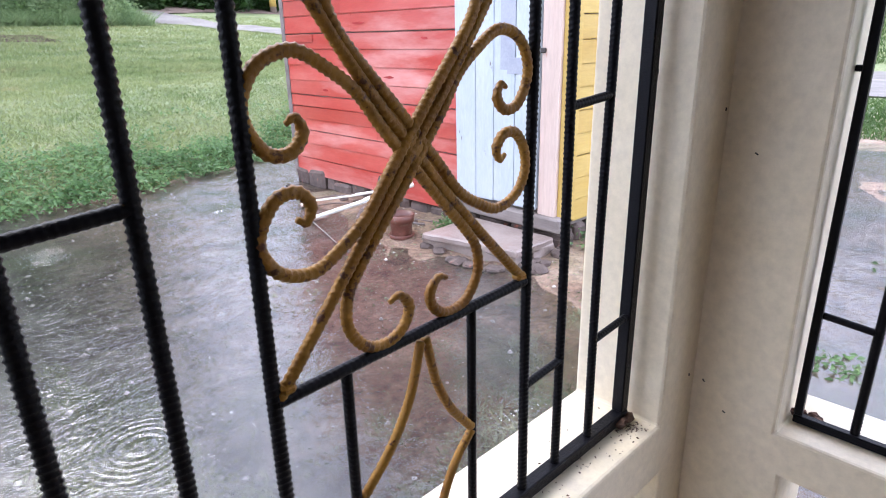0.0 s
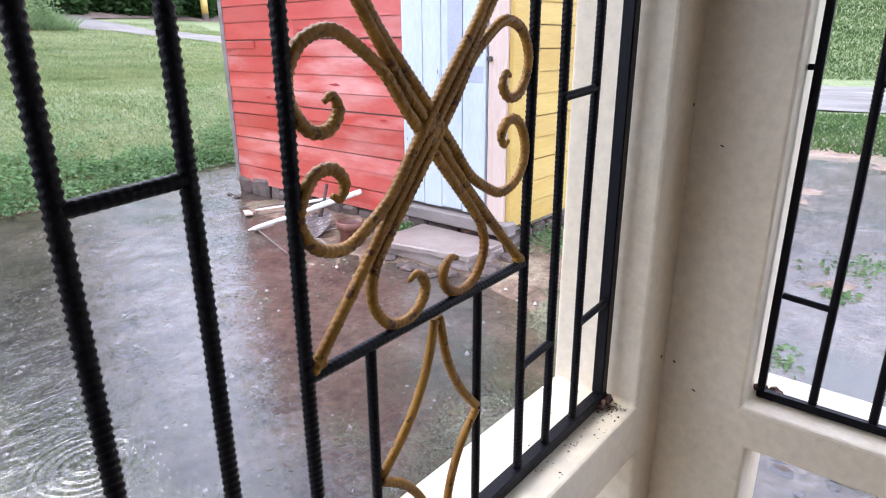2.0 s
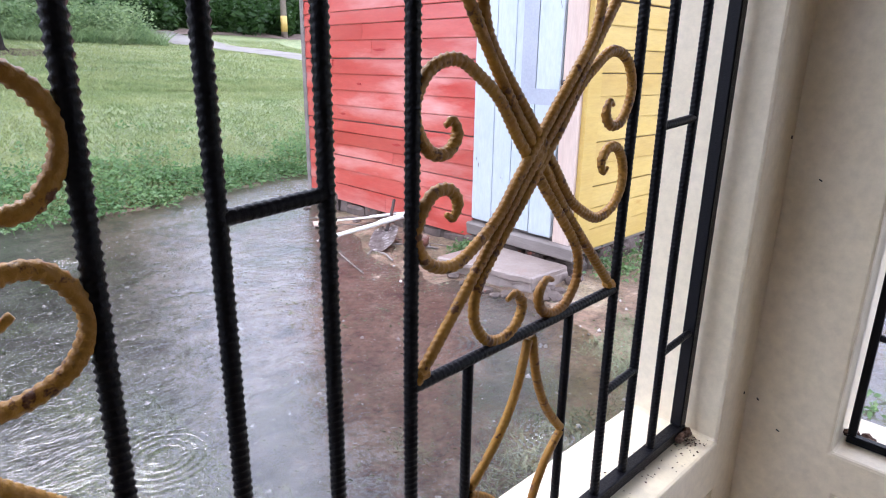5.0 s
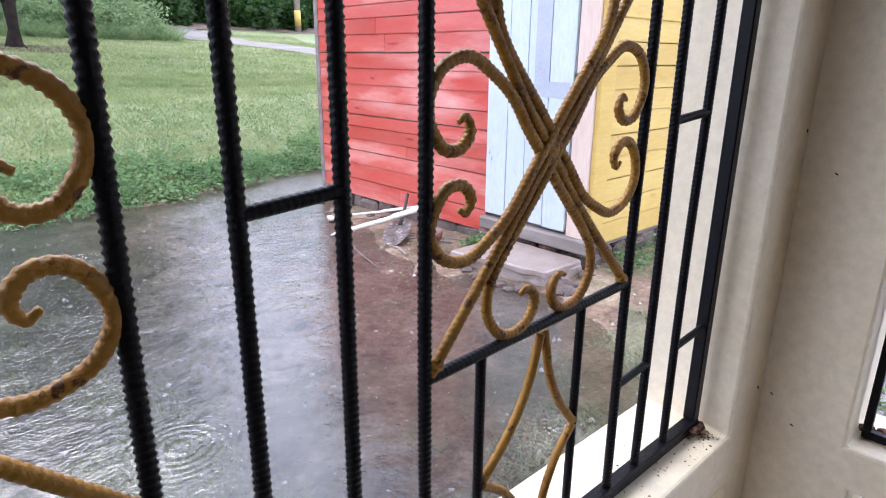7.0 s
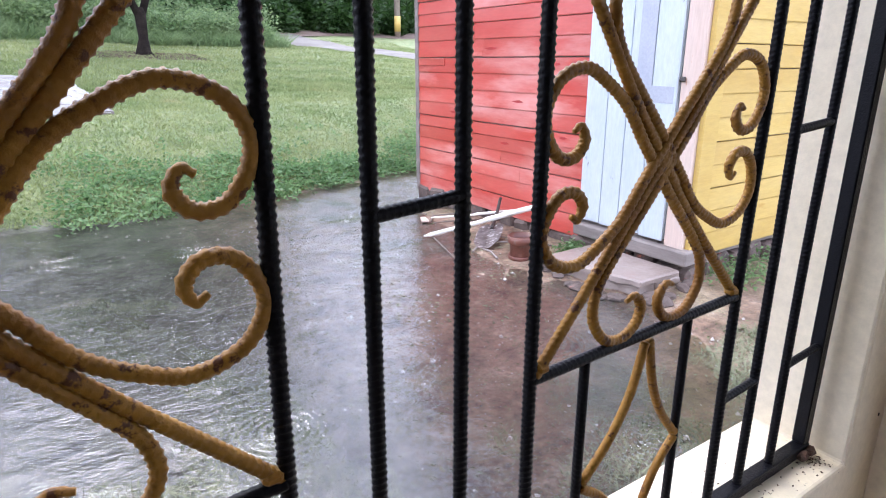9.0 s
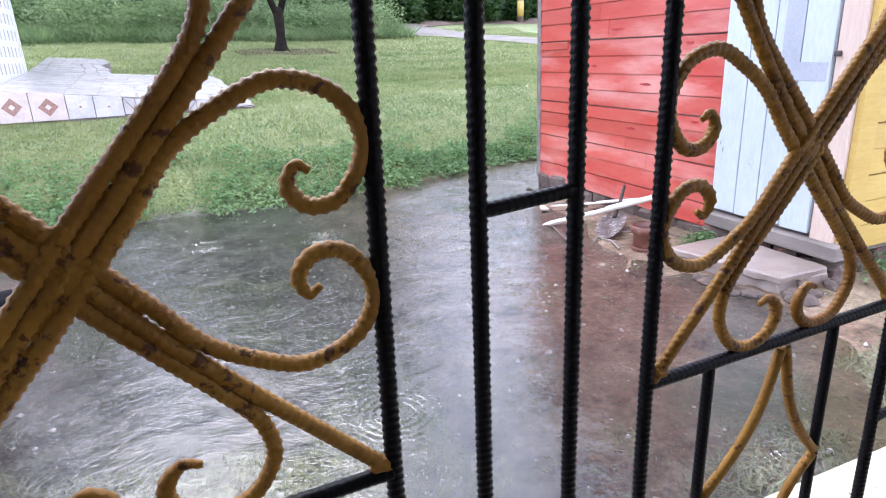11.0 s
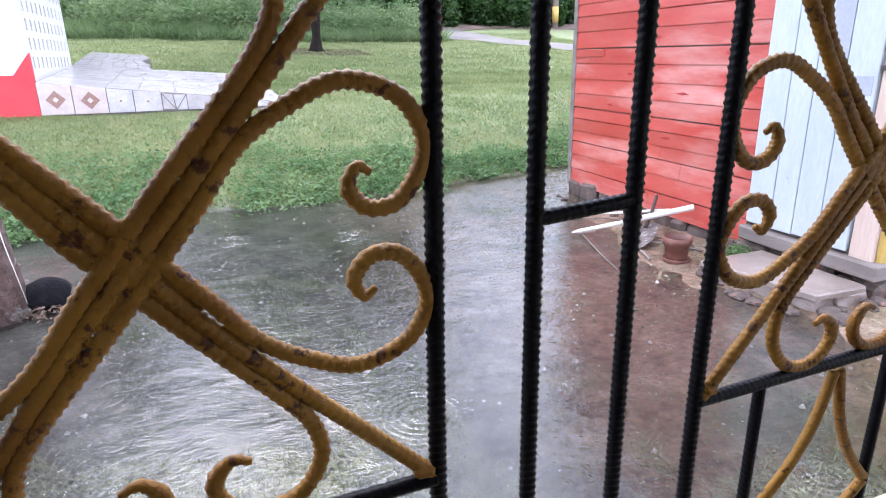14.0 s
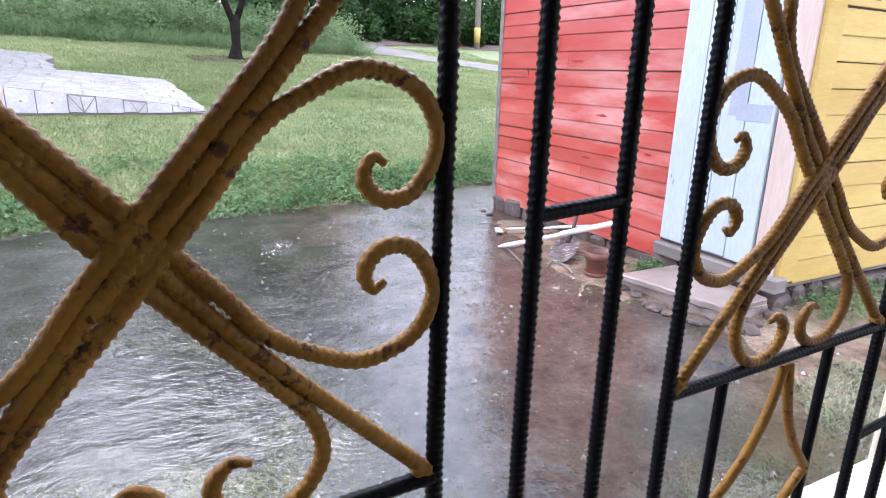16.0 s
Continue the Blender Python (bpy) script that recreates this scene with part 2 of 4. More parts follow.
def water_material():
    """Shallow rain water: clear and slightly murky, mirror-like at low angles, ruffled by wind and drops."""
    m, n, l, b = nodes_of("rain_water")
    n.remove(b)
    out = n["Material Output"]
    wind = noise_tex(n, l, 7.0, 4, 0.6, (0.8, 1.4, 1.0))
    swell = noise_tex(n, l, 1.3, 3, 0.5)
    co = n.new("ShaderNodeTexCoord")
    vor = n.new("ShaderNodeTexVoronoi")
    vor.inputs["Scale"].default_value = 1.15
    l.new(co.outputs["Object"], vor.inputs["Vector"])
    wave = n.new("ShaderNodeMath")
    wave.operation = "MULTIPLY"
    wave.inputs[1].default_value = 165.0
    l.new(vor.outputs["Distance"], wave.inputs[0])
    sine = n.new("ShaderNodeMath")
    sine.operation = "SINE"
    l.new(wave.outputs[0], sine.inputs[0])
    fade = n.new("ShaderNodeMapRange")
    fade.inputs["From Min"].default_value, fade.inputs["From Max"].default_value = 0.04, 0.34
    fade.inputs["To Min"].default_value, fade.inputs["To Max"].default_value = 0.32, 0.0
    l.new(vor.outputs["Distance"], fade.inputs["Value"])
    ring = n.new("ShaderNodeMath")
    ring.operation = "MULTIPLY"
    l.new(sine.outputs[0], ring.inputs[0])
    l.new(fade.outputs["Result"], ring.inputs[1])
    add = n.new("ShaderNodeMath")
    l.new(ring.outputs[0], add.inputs[0])
    l.new(wind, add.inputs[1])
    fine = n.new("ShaderNodeMath")
    fine.operation = "MULTIPLY_ADD"
    fine.inputs[1].default_value = 0.3
    l.new(noise_tex(n, l, 30.0, 2, 0.6, (1.0, 1.7, 1.0)), fine.inputs[0])
    l.new(add.outputs[0], fine.inputs[2])
    add2 = n.new("ShaderNodeMath")
    l.new(fine.outputs[0], add2.inputs[0])
    l.new(swell, add2.inputs[1])
    bp = n.new("ShaderNodeBump")
    bp.inputs["Strength"].default_value, bp.inputs["Distance"].default_value = 0.65, 0.015
    l.new(add2.outputs[0], bp.inputs["Height"])
    fres = n.new("ShaderNodeFresnel")
    fres.inputs["IOR"].default_value = 1.6
    l.new(bp.outputs["Normal"], fres.inputs["Normal"])
    clear = n.new("ShaderNodeBsdfTransparent")
    clear.inputs["Color"].default_value = (0.84, 0.85, 0.84, 1)
    silt = n.new("ShaderNodeBsdfDiffuse")
    l.new(ramp(n, l, noise_tex(n, l, 0.7, 5, 0.6), [(0.3, (0.30, 0.27, 0.23)), (0.7, (0.44, 0.42, 0.38))]), silt.inputs["Color"])
    murk = n.new("ShaderNodeMixShader")
    l.new(ramp(n, l, noise_tex(n, l, 0.5, 5, 0.65), [(0.40, (0.015, 0.015, 0.015)), (0.75, (0.10, 0.10, 0.10))]), murk.inputs["Fac"])
    l.new(clear.outputs[0], murk.inputs[1])
    l.new(silt.outputs[0], murk.inputs[2])
    gloss = n.new("ShaderNodeBsdfGlossy")
    gloss.inputs["Roughness"].default_value = 0.02
    l.new(bp.outputs["Normal"], gloss.inputs["Normal"])
    ms = n.new("ShaderNodeMixShader")
    l.new(fres.outputs["Fac"], ms.inputs["Fac"])
    l.new(murk.outputs[0], ms.inputs[1])
    l.new(gloss.outputs[0], ms.inputs[2])
    l.new(ms.outputs[0], out.inputs["Surface"])
    return m


GROUND = ground_material()
WATER = water_material()
ROAD = grain("wet_gravel_road", (0.09, 0.078, 0.068), (0.24, 0.22, 0.20), 0.5, 1.3, 9, 0.6, 0.03, (1.0, 0.3, 1.0), spots=(0.27, 0.25, 0.24), spot_at=(0.56, 0.64), spot_scale=0.9, spec=0.25)

TRACK = grain("pale_sandy_gravel", (0.13, 0.115, 0.10), (0.23, 0.21, 0.19), 0.75, 0.9, 9, 0.5, 0.03, spots=(0.20, 0.19, 0.10), spot_at=(0.60, 0.70), spot_scale=0.8)
EARTH = grain("bare_brown_earth", (0.09, 0.06, 0.045), (0.20, 0.14, 0.105), 0.8, 1.1, 9, 0.6, 0.04)

# ---- building helpers ----


def thing(name, label, category, place=(0, 0, 0), group="", kind=""):
    ob = new(name)
    ob.location = place
    return tagged(ob, label, category, group, kind)


def mesh_of(name, bm, material, smooth=False):
    me = bpy.data.meshes.new(name)
    bmesh.ops.recalc_face_normals(bm, faces=bm.faces)
    bm.to_mesh(me)
    bm.free()
    me.materials.append(material)
    if smooth:
        me.polygons.foreach_set("use_smooth", [True] * len(me.polygons))
    return me


def part(name, bm, material, parent, label="", smooth=False):
    ob = new(name, mesh_of(name, bm, material, smooth))
    ob.parent = parent
    return tagged(ob, label)


def solid(name, bm, material, label, category, kind="", group="", smooth=False):
    return tagged(new(name, mesh_of(name, bm, material, smooth)), label, category, group, kind)


def arrays(name, verts, faces, material, smooth=False):
    me = bpy.data.meshes.new(name)
    me.from_pydata(verts, [], faces)
    me.materials.append(material)
    if smooth:
        me.polygons.foreach_set("use_smooth", [True] * len(me.polygons))
    return me


def box(lo, hi, bevel=0.0, turn=None, bm=None, jitter=0.0):
    """A bevelled box between two corners; turn is a matrix about its middle."""
    bm = bm or bmesh.new()
    lo, hi = Vector(lo), Vector(hi)
    mid, size = (lo + hi) / 2, hi - lo
    made = bmesh.ops.create_cube(bm, size=1.0)["verts"]
    m = Matrix.Translation(mid) @ (turn or Matrix()) @ Matrix.Diagonal((*size, 1))
    bmesh.ops.transform(bm, matrix=m, verts=made)
    if jitter:
        for v in made:
            v.co += Vector([random.uniform(-jitter, jitter) for _ in range(3)])
    if bevel:
        edges = list({e for v in made for e in v.link_edges})
        bmesh.ops.bevel(bm, geom=edges, offset=bevel, segments=1, profile=0.5, affect="EDGES")
    return bm


def curve_through(points, step=0.004):
    """A smooth line through the points, sampled evenly."""
    p = [np.array(q, float) for q in points]
    p = [2 * p[0] - p[1]] + p + [2 * p[-1] - p[-2]]
    fine = []
    for a, b, c, d in zip(p, p[1:], p[2:], p[3:]):
        for u in np.linspace(0, 1, 24, endpoint=False):
            fine.append(0.5 * (2 * b + (c - a) * u + (2 * a - 5 * b + 4 * c - d) * u * u + (3 * b - a - 3 * c + d) * u ** 3))
    fine.append(p[-2])
    fine = np.array(fine)
    run = np.concatenate([[0], np.cumsum(np.linalg.norm(np.diff(fine, axis=0), axis=1))])
    want = np.linspace(0, run[-1], max(3, int(run[-1] / step) + 1))
    return np.stack([np.interp(want, run, fine[:, k]) for k in range(3)], 1), want


RING = 5   # rings to each rib


def rod(points, r=0.0062, rib=0.0008, pitch=0.0072, sides=10, taper=0.0):
    """A ribbed reinforcing rod along a line, with slanting ribs; rib=0 leaves it smooth."""
    pts, run = curve_through(points, pitch / RING if rib else 0.012)
    bm = bmesh.new()
    tang = np.gradient(pts, axis=0)
    tang /= np.linalg.norm(tang, axis=1)[:, None]
    up = np.array((0, 1, 0.0)) if abs(tang[0][1]) < 0.8 else np.array((1.0, 0, 0))
    rings, total = [], run[-1]
    for c, t, s in zip(pts, tang, run):
        a = np.cross(t, up)
        a /= np.linalg.norm(a)
        b2 = np.cross(a, t)
        k = 1.0
        if taper:
            k = min(1.0, 0.45 + 0.55 * min(s, total - s) / taper) if taper > 0 else 1.0
        ring = []
        for i in range(sides):
            w = 2 * math.pi * i / sides
            ph = ((s + 0.0030 * math.sin(w)) / pitch) % 1.0
            rr = (r + rib * max(0.0, math.sin(2 * math.pi * ph)) ** 0.6 * (0.3 + 0.7 * math.cos(w) ** 2)) * k
            ring.append(bm.verts.new(c + rr * (math.cos(w) * a + math.sin(w) * b2)))
        rings.append(ring)
    for p, q in zip(rings, rings[1:]):
        for i in range(sides):
            bm.faces.new((p[i], p[(i + 1) % sides], q[(i + 1) % sides], q[i]))
    bm.faces.new(rings[0][::-1])
    bm.faces.new(rings[-1])
    return bm


def tube(points, radii, sides=10, rough=0.0):
    """A tapered round limb along points with a radius at each."""
    bm = bmesh.new()
    rings = []
    for i, (c, r) in enumerate(zip(points, radii)):
        c = Vector(c)
        t = (Vector(points[min(i + 1, len(points) - 1)]) - Vector(points[max(i - 1, 0)])).normalized()
        a = t.orthogonal().normalized() if i == 0 else (rings_a - t * rings_a.dot(t)).normalized()
        rings_a = a
        b2 = t.cross(a)
        ring = []
        for k in range(sides):
            w = 2 * math.pi * k / sides
            rr = r * (1 + rough * (noise.noise(Vector((c.x * 3 + math.cos(w), c.y * 3 + math.sin(w), c.z * 4))) ))
            ring.append(bm.verts.new(c + rr * (math.cos(w) * a + math.sin(w) * b2)))
        rings.append(ring)
    for p, q in zip(rings, rings[1:]):
        for k in range(sides):
            bm.faces.new((p[k], p[(k + 1) % sides], q[(k + 1) % sides], q[k]))
    bm.faces.new(rings[0][::-1])
    bm.faces.new(rings[-1])
    return bm


def lathe(profile, sides=24):
    bm = bmesh.new()
    rings = [[bm.verts.new((r * math.cos(2 * math.pi * k / sides), r * math.sin(2 * math.pi * k / sides), z)) for k in range(sides)] for r, z in profile]
    for p, q in zip(rings, rings[1:]):
        for k in range(sides):
            bm.faces.new((p[k], p[(k + 1) % sides], q[(k + 1) % sides], q[k]))
    bm.faces.new(rings[0][::-1])
    bm.faces.new(rings[-1])
    return bm


def pierced(us, vs, holes, lo, hi, place):
    """A slab of wall on a grid us x vs with cells left open, between depths lo and hi; place maps (u, depth, v) to the world."""
    bm = bmesh.new()
    idx = {}

    def vert(i, j, k):
        if (i, j, k) not in idx:
            idx[i, j, k] = bm.verts.new(place(us[i], (lo, hi)[k], vs[j]))
        return idx[i, j, k]

    def full(i, j):
        if not (0 <= i < len(us) - 1 and 0 <= j < len(vs) - 1):
            return False
        cu, cv = (us[i] + us[i + 1]) / 2, (vs[j] + vs[j + 1]) / 2
        return not any(a < cu < b and c < cv < d for a, b, c, d in holes)

    for i in range(len(us) - 1):
        for j in range(len(vs) - 1):
            if not full(i, j):
                continue
            for k in (0, 1):
                bm.faces.new([vert(i, j, k), vert(i + 1, j, k), vert(i + 1, j + 1, k), vert(i, j + 1, k)])
            for di, dj, e in ((-1, 0, ((0, 0), (0, 1))), (1, 0, ((1, 0), (1, 1))), (0, -1, ((0, 0), (1, 0))), (0, 1, ((0, 1), (1, 1)))):
                if not full(i + di, j + dj):
                    (a, b2), (c, d) = e
                    bm.faces.new([vert(i + a, j + b2, 0), vert(i + c, j + d, 0), vert(i + c, j + d, 1), vert(i + a, j + b2, 1)])
    return bm


def soften(ob, width, segments=2):
    md = ob.modifiers.new("worn_edges", "BEVEL")
    md.width, md.segments, md.limit_method, md.angle_limit = width, segments, "ANGLE", radians(50)
    return ob


# ---- the lie of the land ----
PROFILE_D = [-60, -0.6, 0.0, 0.35, 1.2, 2.7, 7, 13, 19, 30, 60, 200]
PROFILE_Z = [-0.05, -0.045, 0.0, 0.17, 0.48, 0.90, 1.25, 1.70, 2.25, 4.2, 9, 22]
EAST_X = [-60, 8.0, 10.5, 15, 23, 24, 38, 60, 200]
EAST_Z = [-0.05, -0.05, 0.02, 0.12, 0.26, 0.40, 4.6, 9, 30]


def bank_line(x):
    return float(np.interp(x, [-30, -2.5, -1, 0.5, 2.1, 3.9, 6, 12, 40], [5.0, 6.2, 6.65, 6.65, 6.95, 7.6, 7.9, 8.0, 8.0]))


def ground_z(x, y):
    wob = 0.22 * noise.noise(Vector((x * 0.9, y * 0.9, 3.1)))
    z = float(np.interp(y - bank_line(x) + wob, PROFILE_D, PROFILE_Z))
    z = max(z, float(np.interp(x + wob, EAST_X, EAST_Z)))
    z += 0.02 * noise.noise(Vector((x * 0.8, y * 0.8, 0.0))) + 0.012 * noise.noise(Vector((x * 3, y * 3, 5.0)))
    if z < 0.0 and x < 8:
        # the mud between the house and the shed barely lies under water
        east = min(1.0, max(0.0, (x - 0.3) / 1.2)) * min(1.0, max(0.0, (5.2 - y) / 1.5))
        z += east * (0.030 + 0.016 * noise.noise(Vector((x * 1.7, y * 1.7, 8.0))) + 0.010 * noise.noise(Vector((x * 6, y * 6, 2.0))))
        west = min(1.0, max(0.0, (0.6 - x) / 0.8)) * min(1.0, max(0.0, (4.4 - y) / 1.6))
        z += west * (0.024 + 0.014 * noise.noise(Vector((x * 1.3, y * 1.3, 4.0))))
    # silted earth along the foot of the shed
    near = max(0.0, 1 - max(3.15 - x, 0, 1.75 - y, y - 6.0) / 0.7) if x < 8 else 0
    return z + 0.045 * near ** 1.5 if z < 0.03 else z


def spread(a, b, n, power):
    u = np.linspace(-1, 1, n)
    return a + (b - a) * (np.sign(u) * np.abs(u) ** power + 1) / 2


def ground_sheet():
    xs = np.unique(np.concatenate([np.arange(-6, 10, 0.14), spread(-160, 220, 80, 2.6)]))
    ys = np.unique(np.concatenate([np.arange(-1, 14, 0.14), np.arange(14, 34, 0.5), spread(-160, 220, 60, 2.6)]))
    verts = [(float(x), float(y), ground_z(float(x), float(y))) for y in ys for x in xs]
    w = len(xs)
    faces = [(j * w + i, j * w + i + 1, (j + 1) * w + i + 1, (j + 1) * w + i) for j in range(len(ys) - 1) for i in range(w - 1)]
    return tagged(new("ground", arrays("ground", verts, faces, GROUND, True)), "sodden brown earth rising to a wet green lawn", "ground", kind="structure")


ground_sheet()
wv = [(-14, -12, 0), (12, -12, 0), (12, 9, 0), (-14, 9, 0)]
tagged(new("water", arrays("water", wv, [(0, 1, 2, 3)], WATER)), "shallow rain puddle flooding the yard, rippled by drops", "puddle", kind="structure")


def road_strip(name, line, width, label, material):
    bm = bmesh.new()
    prev = None
    for i, (x, y) in enumerate(line):
        x2, y2 = line[min(i + 1, len(line) - 1)]
        x1, y1 = line[max(i - 1, 0)]
        d = Vector((x2 - x1, y2 - y1, 0)).normalized()
        s = Vector((-d.y, d.x, 0)) * width / 2
        row = []
        for f in (-1, -0.5, 0, 0.5, 1):
            q = Vector((x, y, 0)) + s * f * (1 + 0.15 * noise.noise(Vector((x, y, f))))
            row.append(bm.verts.new((q.x, q.y, ground_z(q.x, q.y) + 0.03)))
        if prev:
            for k in range(4):
                bm.faces.new((prev[k], prev[k + 1], row[k + 1], row[k]))
        prev = row
    return solid(name, bm, material, label, "road", kind="structure", smooth=True)


TRACK_X, TRACK_Y = [15.6, 14.6, 13.8, 13.1, 12.2, 10.8, 9.6], [9, 15, 20, 23.2, 26.0, 28.7, 31.5]
road_strip("road", [(float(np.interp(y, TRACK_Y, TRACK_X)), float(y)) for y in np.linspace(31.5, 9, 60)], 2.5, "wet gravel track crossing the lawn", TRACK)
road_strip("earth_bank", [(float(x), 31.0 + 0.35 * math.sin(x)) for x in np.linspace(10.2, 30, 50)], 1.7, "bare brown earth below the shrubs", EARTH)
road_strip("road_2", [(float(x), float(y)) for x, y in zip(np.linspace(20.5, 18.5, 40), np.linspace(-20, 14, 40))], 7.0, "flooded muddy road with pale wheel tracks", ROAD)

# ---- the veranda ----
XC, YC = 0.825, -0.065           # inner corner of the two walls
W_IN, W_OUT = -0.065, 0.12
FLOOR, CEIL = 0.10, 2.75
Z_SILL, Z_HEAD = 0.932, 2.11
A_R, A_L = 0.698, -0.952
wall_a = pierced([-3.4, A_L, A_R, 0.716, 1.01], [-0.15, 0.22, 0.815, Z_SILL, Z_HEAD, CEIL],
                 [(A_L, A_R, Z_SILL, Z_HEAD), (A_L, 0.716, 0.22, 0.815)], W_IN, W_OUT, lambda u, d, v: (u, d, v))
soften(solid("wall_north", wall_a, PLASTER, "cream plastered veranda wall with open barred window", "wall", kind="structure"), 0.006)
B_T, B_B = -0.222, -1.86
wall_b = pierced([-3.4, B_B, B_T - 0.02, B_T, 0.05], [-0.15, 0.22, 0.845, Z_SILL, Z_HEAD, CEIL],
                 [(B_B, B_T, Z_SILL, Z_HEAD), (B_B, B_T - 0.02, 0.22, 0.845)], XC, XC + 0.183, lambda u, d, v: (d, u, v))
soften(solid("wall_east", wall_b, PLASTER, "cream plastered veranda wall with a second barred window", "wall", kind="structure"), 0.006)
# back and end walls are unseen; the west opening is added to light the interior
solid("wall_south", box((-3.4, -3.6, -0.15), (1.01, -3.4, CEIL)), PLASTER, "plain cream back wall of the veranda", "wall", kind="structure")
wall_w = pierced([-3.4, -1.75, -0.75, W_IN - 0.001], [-0.15, Z_SILL, Z_HEAD, CEIL], [(-1.75, -0.75, Z_SILL, Z_HEAD)], -3.6, -3.4, lambda u, d, v: (d, u, v))
solid("wall_west", wall_w, PLASTER, "plain cream end wall of the veranda, unseen, its opening added for light", "wall", kind="structure")
solid("floor", box((-3.4, -3.4, -0.15), (XC, W_IN, FLOOR)), FLOORING, "bare grey concrete veranda floor", "floor", kind="structure")
solid("ceiling", box((-3.9, -3.9, CEIL), (1.3, 0.42, CEIL + 0.12)), WHITE, "plain white veranda ceiling", "ceiling", kind="structure")

# ---- the window grille ----
SKEW = 0.035
MID = 1.518


def gz(x, z):
    """Rungs of the hand-made grille rise a little towards the corner."""
    return z + SKEW * (x - 0.178)


def add_rod(parent, name, pts, material, label="", **kw):
    return part(name, rod([(x, y, gz(x, z)) for x, y, z in pts], **kw), material, parent, label, smooth=True)


# outline of one arm of the motif, from its middle: the scroll towards the bar and the one towards the rung
SIDE = [(0.067, 0.066), (0.098, 0.091), (0.133, 0.109), (0.168, 0.099), (0.186, 0.070), (0.183, 0.042), (0.166, 0.020), (0.144, 0.018), (0.131, 0.033), (0.137, 0.048), (0.147, 0.043)]
LOW = [(0.080, 0.112), (0.098, 0.142), (0.099, 0.174), (0.078, 0.203), (0.048, 0.210), (0.024, 0.197), (0.017, 0.176), (0.030, 0.160), (0.045, 0.164)]


def x_motif(g, xc, mid, slips, rises, lift):
    """Two crossed bands of three welded rods, all in one plane, whose outer rods part at each end into scrolls.
    slips set the two bands off the middle; rises stretch the side scrolls of each arm; lift raises the curl of one."""
    ux, uz = 0.180 / 0.2805, 0.215 / 0.2805
    off = 0.0127
    rung_z = lambda x: 1.305 + SKEW * (x - 0.178)
    for sx, slip in ((1, slips[0]), (-1, slips[1])):
        px, pz = -sx * 0.766 * slip, 0.64 * slip
        dy = -0.0008 * sx
        lx, rx = xc - 0.186, xc + 0.188
        ends = (rung_z(lx), mid + 0.247) if sx > 0 else (mid + 0.245, rung_z(rx))
        # the middle rod runs from corner to corner
        run = [(xc + sx * u * ux + px, dy, mid + u * uz + pz) for u in (-0.09 * sx, 0.0, 0.09 * sx)]
        part("diagonal_rod", rod([(lx, dy, ends[0]), *run, (rx, dy, ends[1])], rib=0.0014, pitch=0.0074, r=0.0060), OCHRE, g, smooth=True)
        for s in (1, -1):
            nx, nz = uz * off * s, -ux * off * s
            line = []
            for end in (-1, 1):
                # going up the arm (end 1) the rod below the band turns to the side, the one above it to the rung
                curl = SIDE if s * end > 0 else LOW
                rise = rises[sx * end, end]
                pts = []
                for k, (a, b) in enumerate(curl):
                    if curl is SIDE:
                        b = 0.018 + (b - 0.018) * rise if b > 0.05 else b
                        b -= lift if (sx * end, end) == (1, -1) and a > 0.12 and b < 0.05 else 0.0
                    elif end > 0:
                        # the scrolls at the head stand a little higher
                        b += float(np.interp(b, [0.115, 0.15, 0.20], [0.0, 0.010, 0.019])) if a > 0.07 else 0.019
                    pts.append((end * a, end * b, (1.0, 0.8, 0.4, 0.0)[min(k, 3)]))
                line += pts[::-1] + [(-0.045 * ux + nx, -0.045 * uz + nz, 1.0), (nx, nz, 1.0)] if end < 0 else [(0.045 * ux + nx, 0.045 * uz + nz, 1.0)] + pts
            bent = []
            for a, b, w in line:
                bent.append((xc + sx * a + px * w, dy + 0.0006 * s, mid + b + SKEW * sx * a + pz * w))
            part("scroll_rod", rod(bent, taper=0.03, rib=0.0014, pitch=0.0074, r=0.0060), OCHRE, g, smooth=True)
        # weld metal fills the slits between the three rods, with gaps left here and there
        for end in (1, -1):
            for s in (1, -1):
                runs = ((0.0, 0.046), (0.064, 0.083)) if s == end else ((0.0, 0.052), (0.058, 0.066), (0.071, 0.104), (0.110, 0.126))
                for u0, u1 in runs:
                    bm = box((end * u0 if end > 0 else -u1, -0.0024, 0.0), (u1 if end > 0 else -u0, 0.0024, off), 0.0008, jitter=0.0014)
                    for v in bm.verts:
                        u, k, y = v.co.x, v.co.z * s, v.co.y
                        a, b = u * ux + uz * k, u * uz - ux * k
                        v.co = (xc + sx * a + px, dy + y, mid + b + SKEW * sx * a + pz)
                    bmesh.ops.recalc_face_normals(bm, faces=bm.faces)
                    part("weld_fill", bm, OCHRE, g)
        part("weld", box((xc + sx * 0.178 - 0.008, -0.008, rung_z(xc + sx * 0.178) + 0.002), (xc + sx * 0.178 + 0.01, 0.008, rung_z(xc + sx * 0.178) + 0.014), 0.004), OCHRE, g)
    # lumpy weld metal where the bands cross
    cx, cz = -0.5 * (slips[0] - slips[1]) / 0.766, 0.5 * (slips[0] + slips[1]) / 0.64
    bm = bmesh.new()
    bmesh.ops.create_icosphere(bm, subdivisions=4, radius=1.0)
    for v in bm.verts:
        d = v.co.copy()
        k = 0.021 / max(0.3, (abs(d.x) ** 1.6 + abs(d.z) ** 1.6) ** (1 / 1.6)) * math.hypot(d.x, d.z)
        lump = 1 + 0.10 * noise.noise(d * 4 + Vector((xc * 9, 0, 0)))
        v.co = Vector((xc + cx + d.x * k * lump, d.y * 0.0060 * lump, mid + cz + d.z * k * 1.1 * lump))
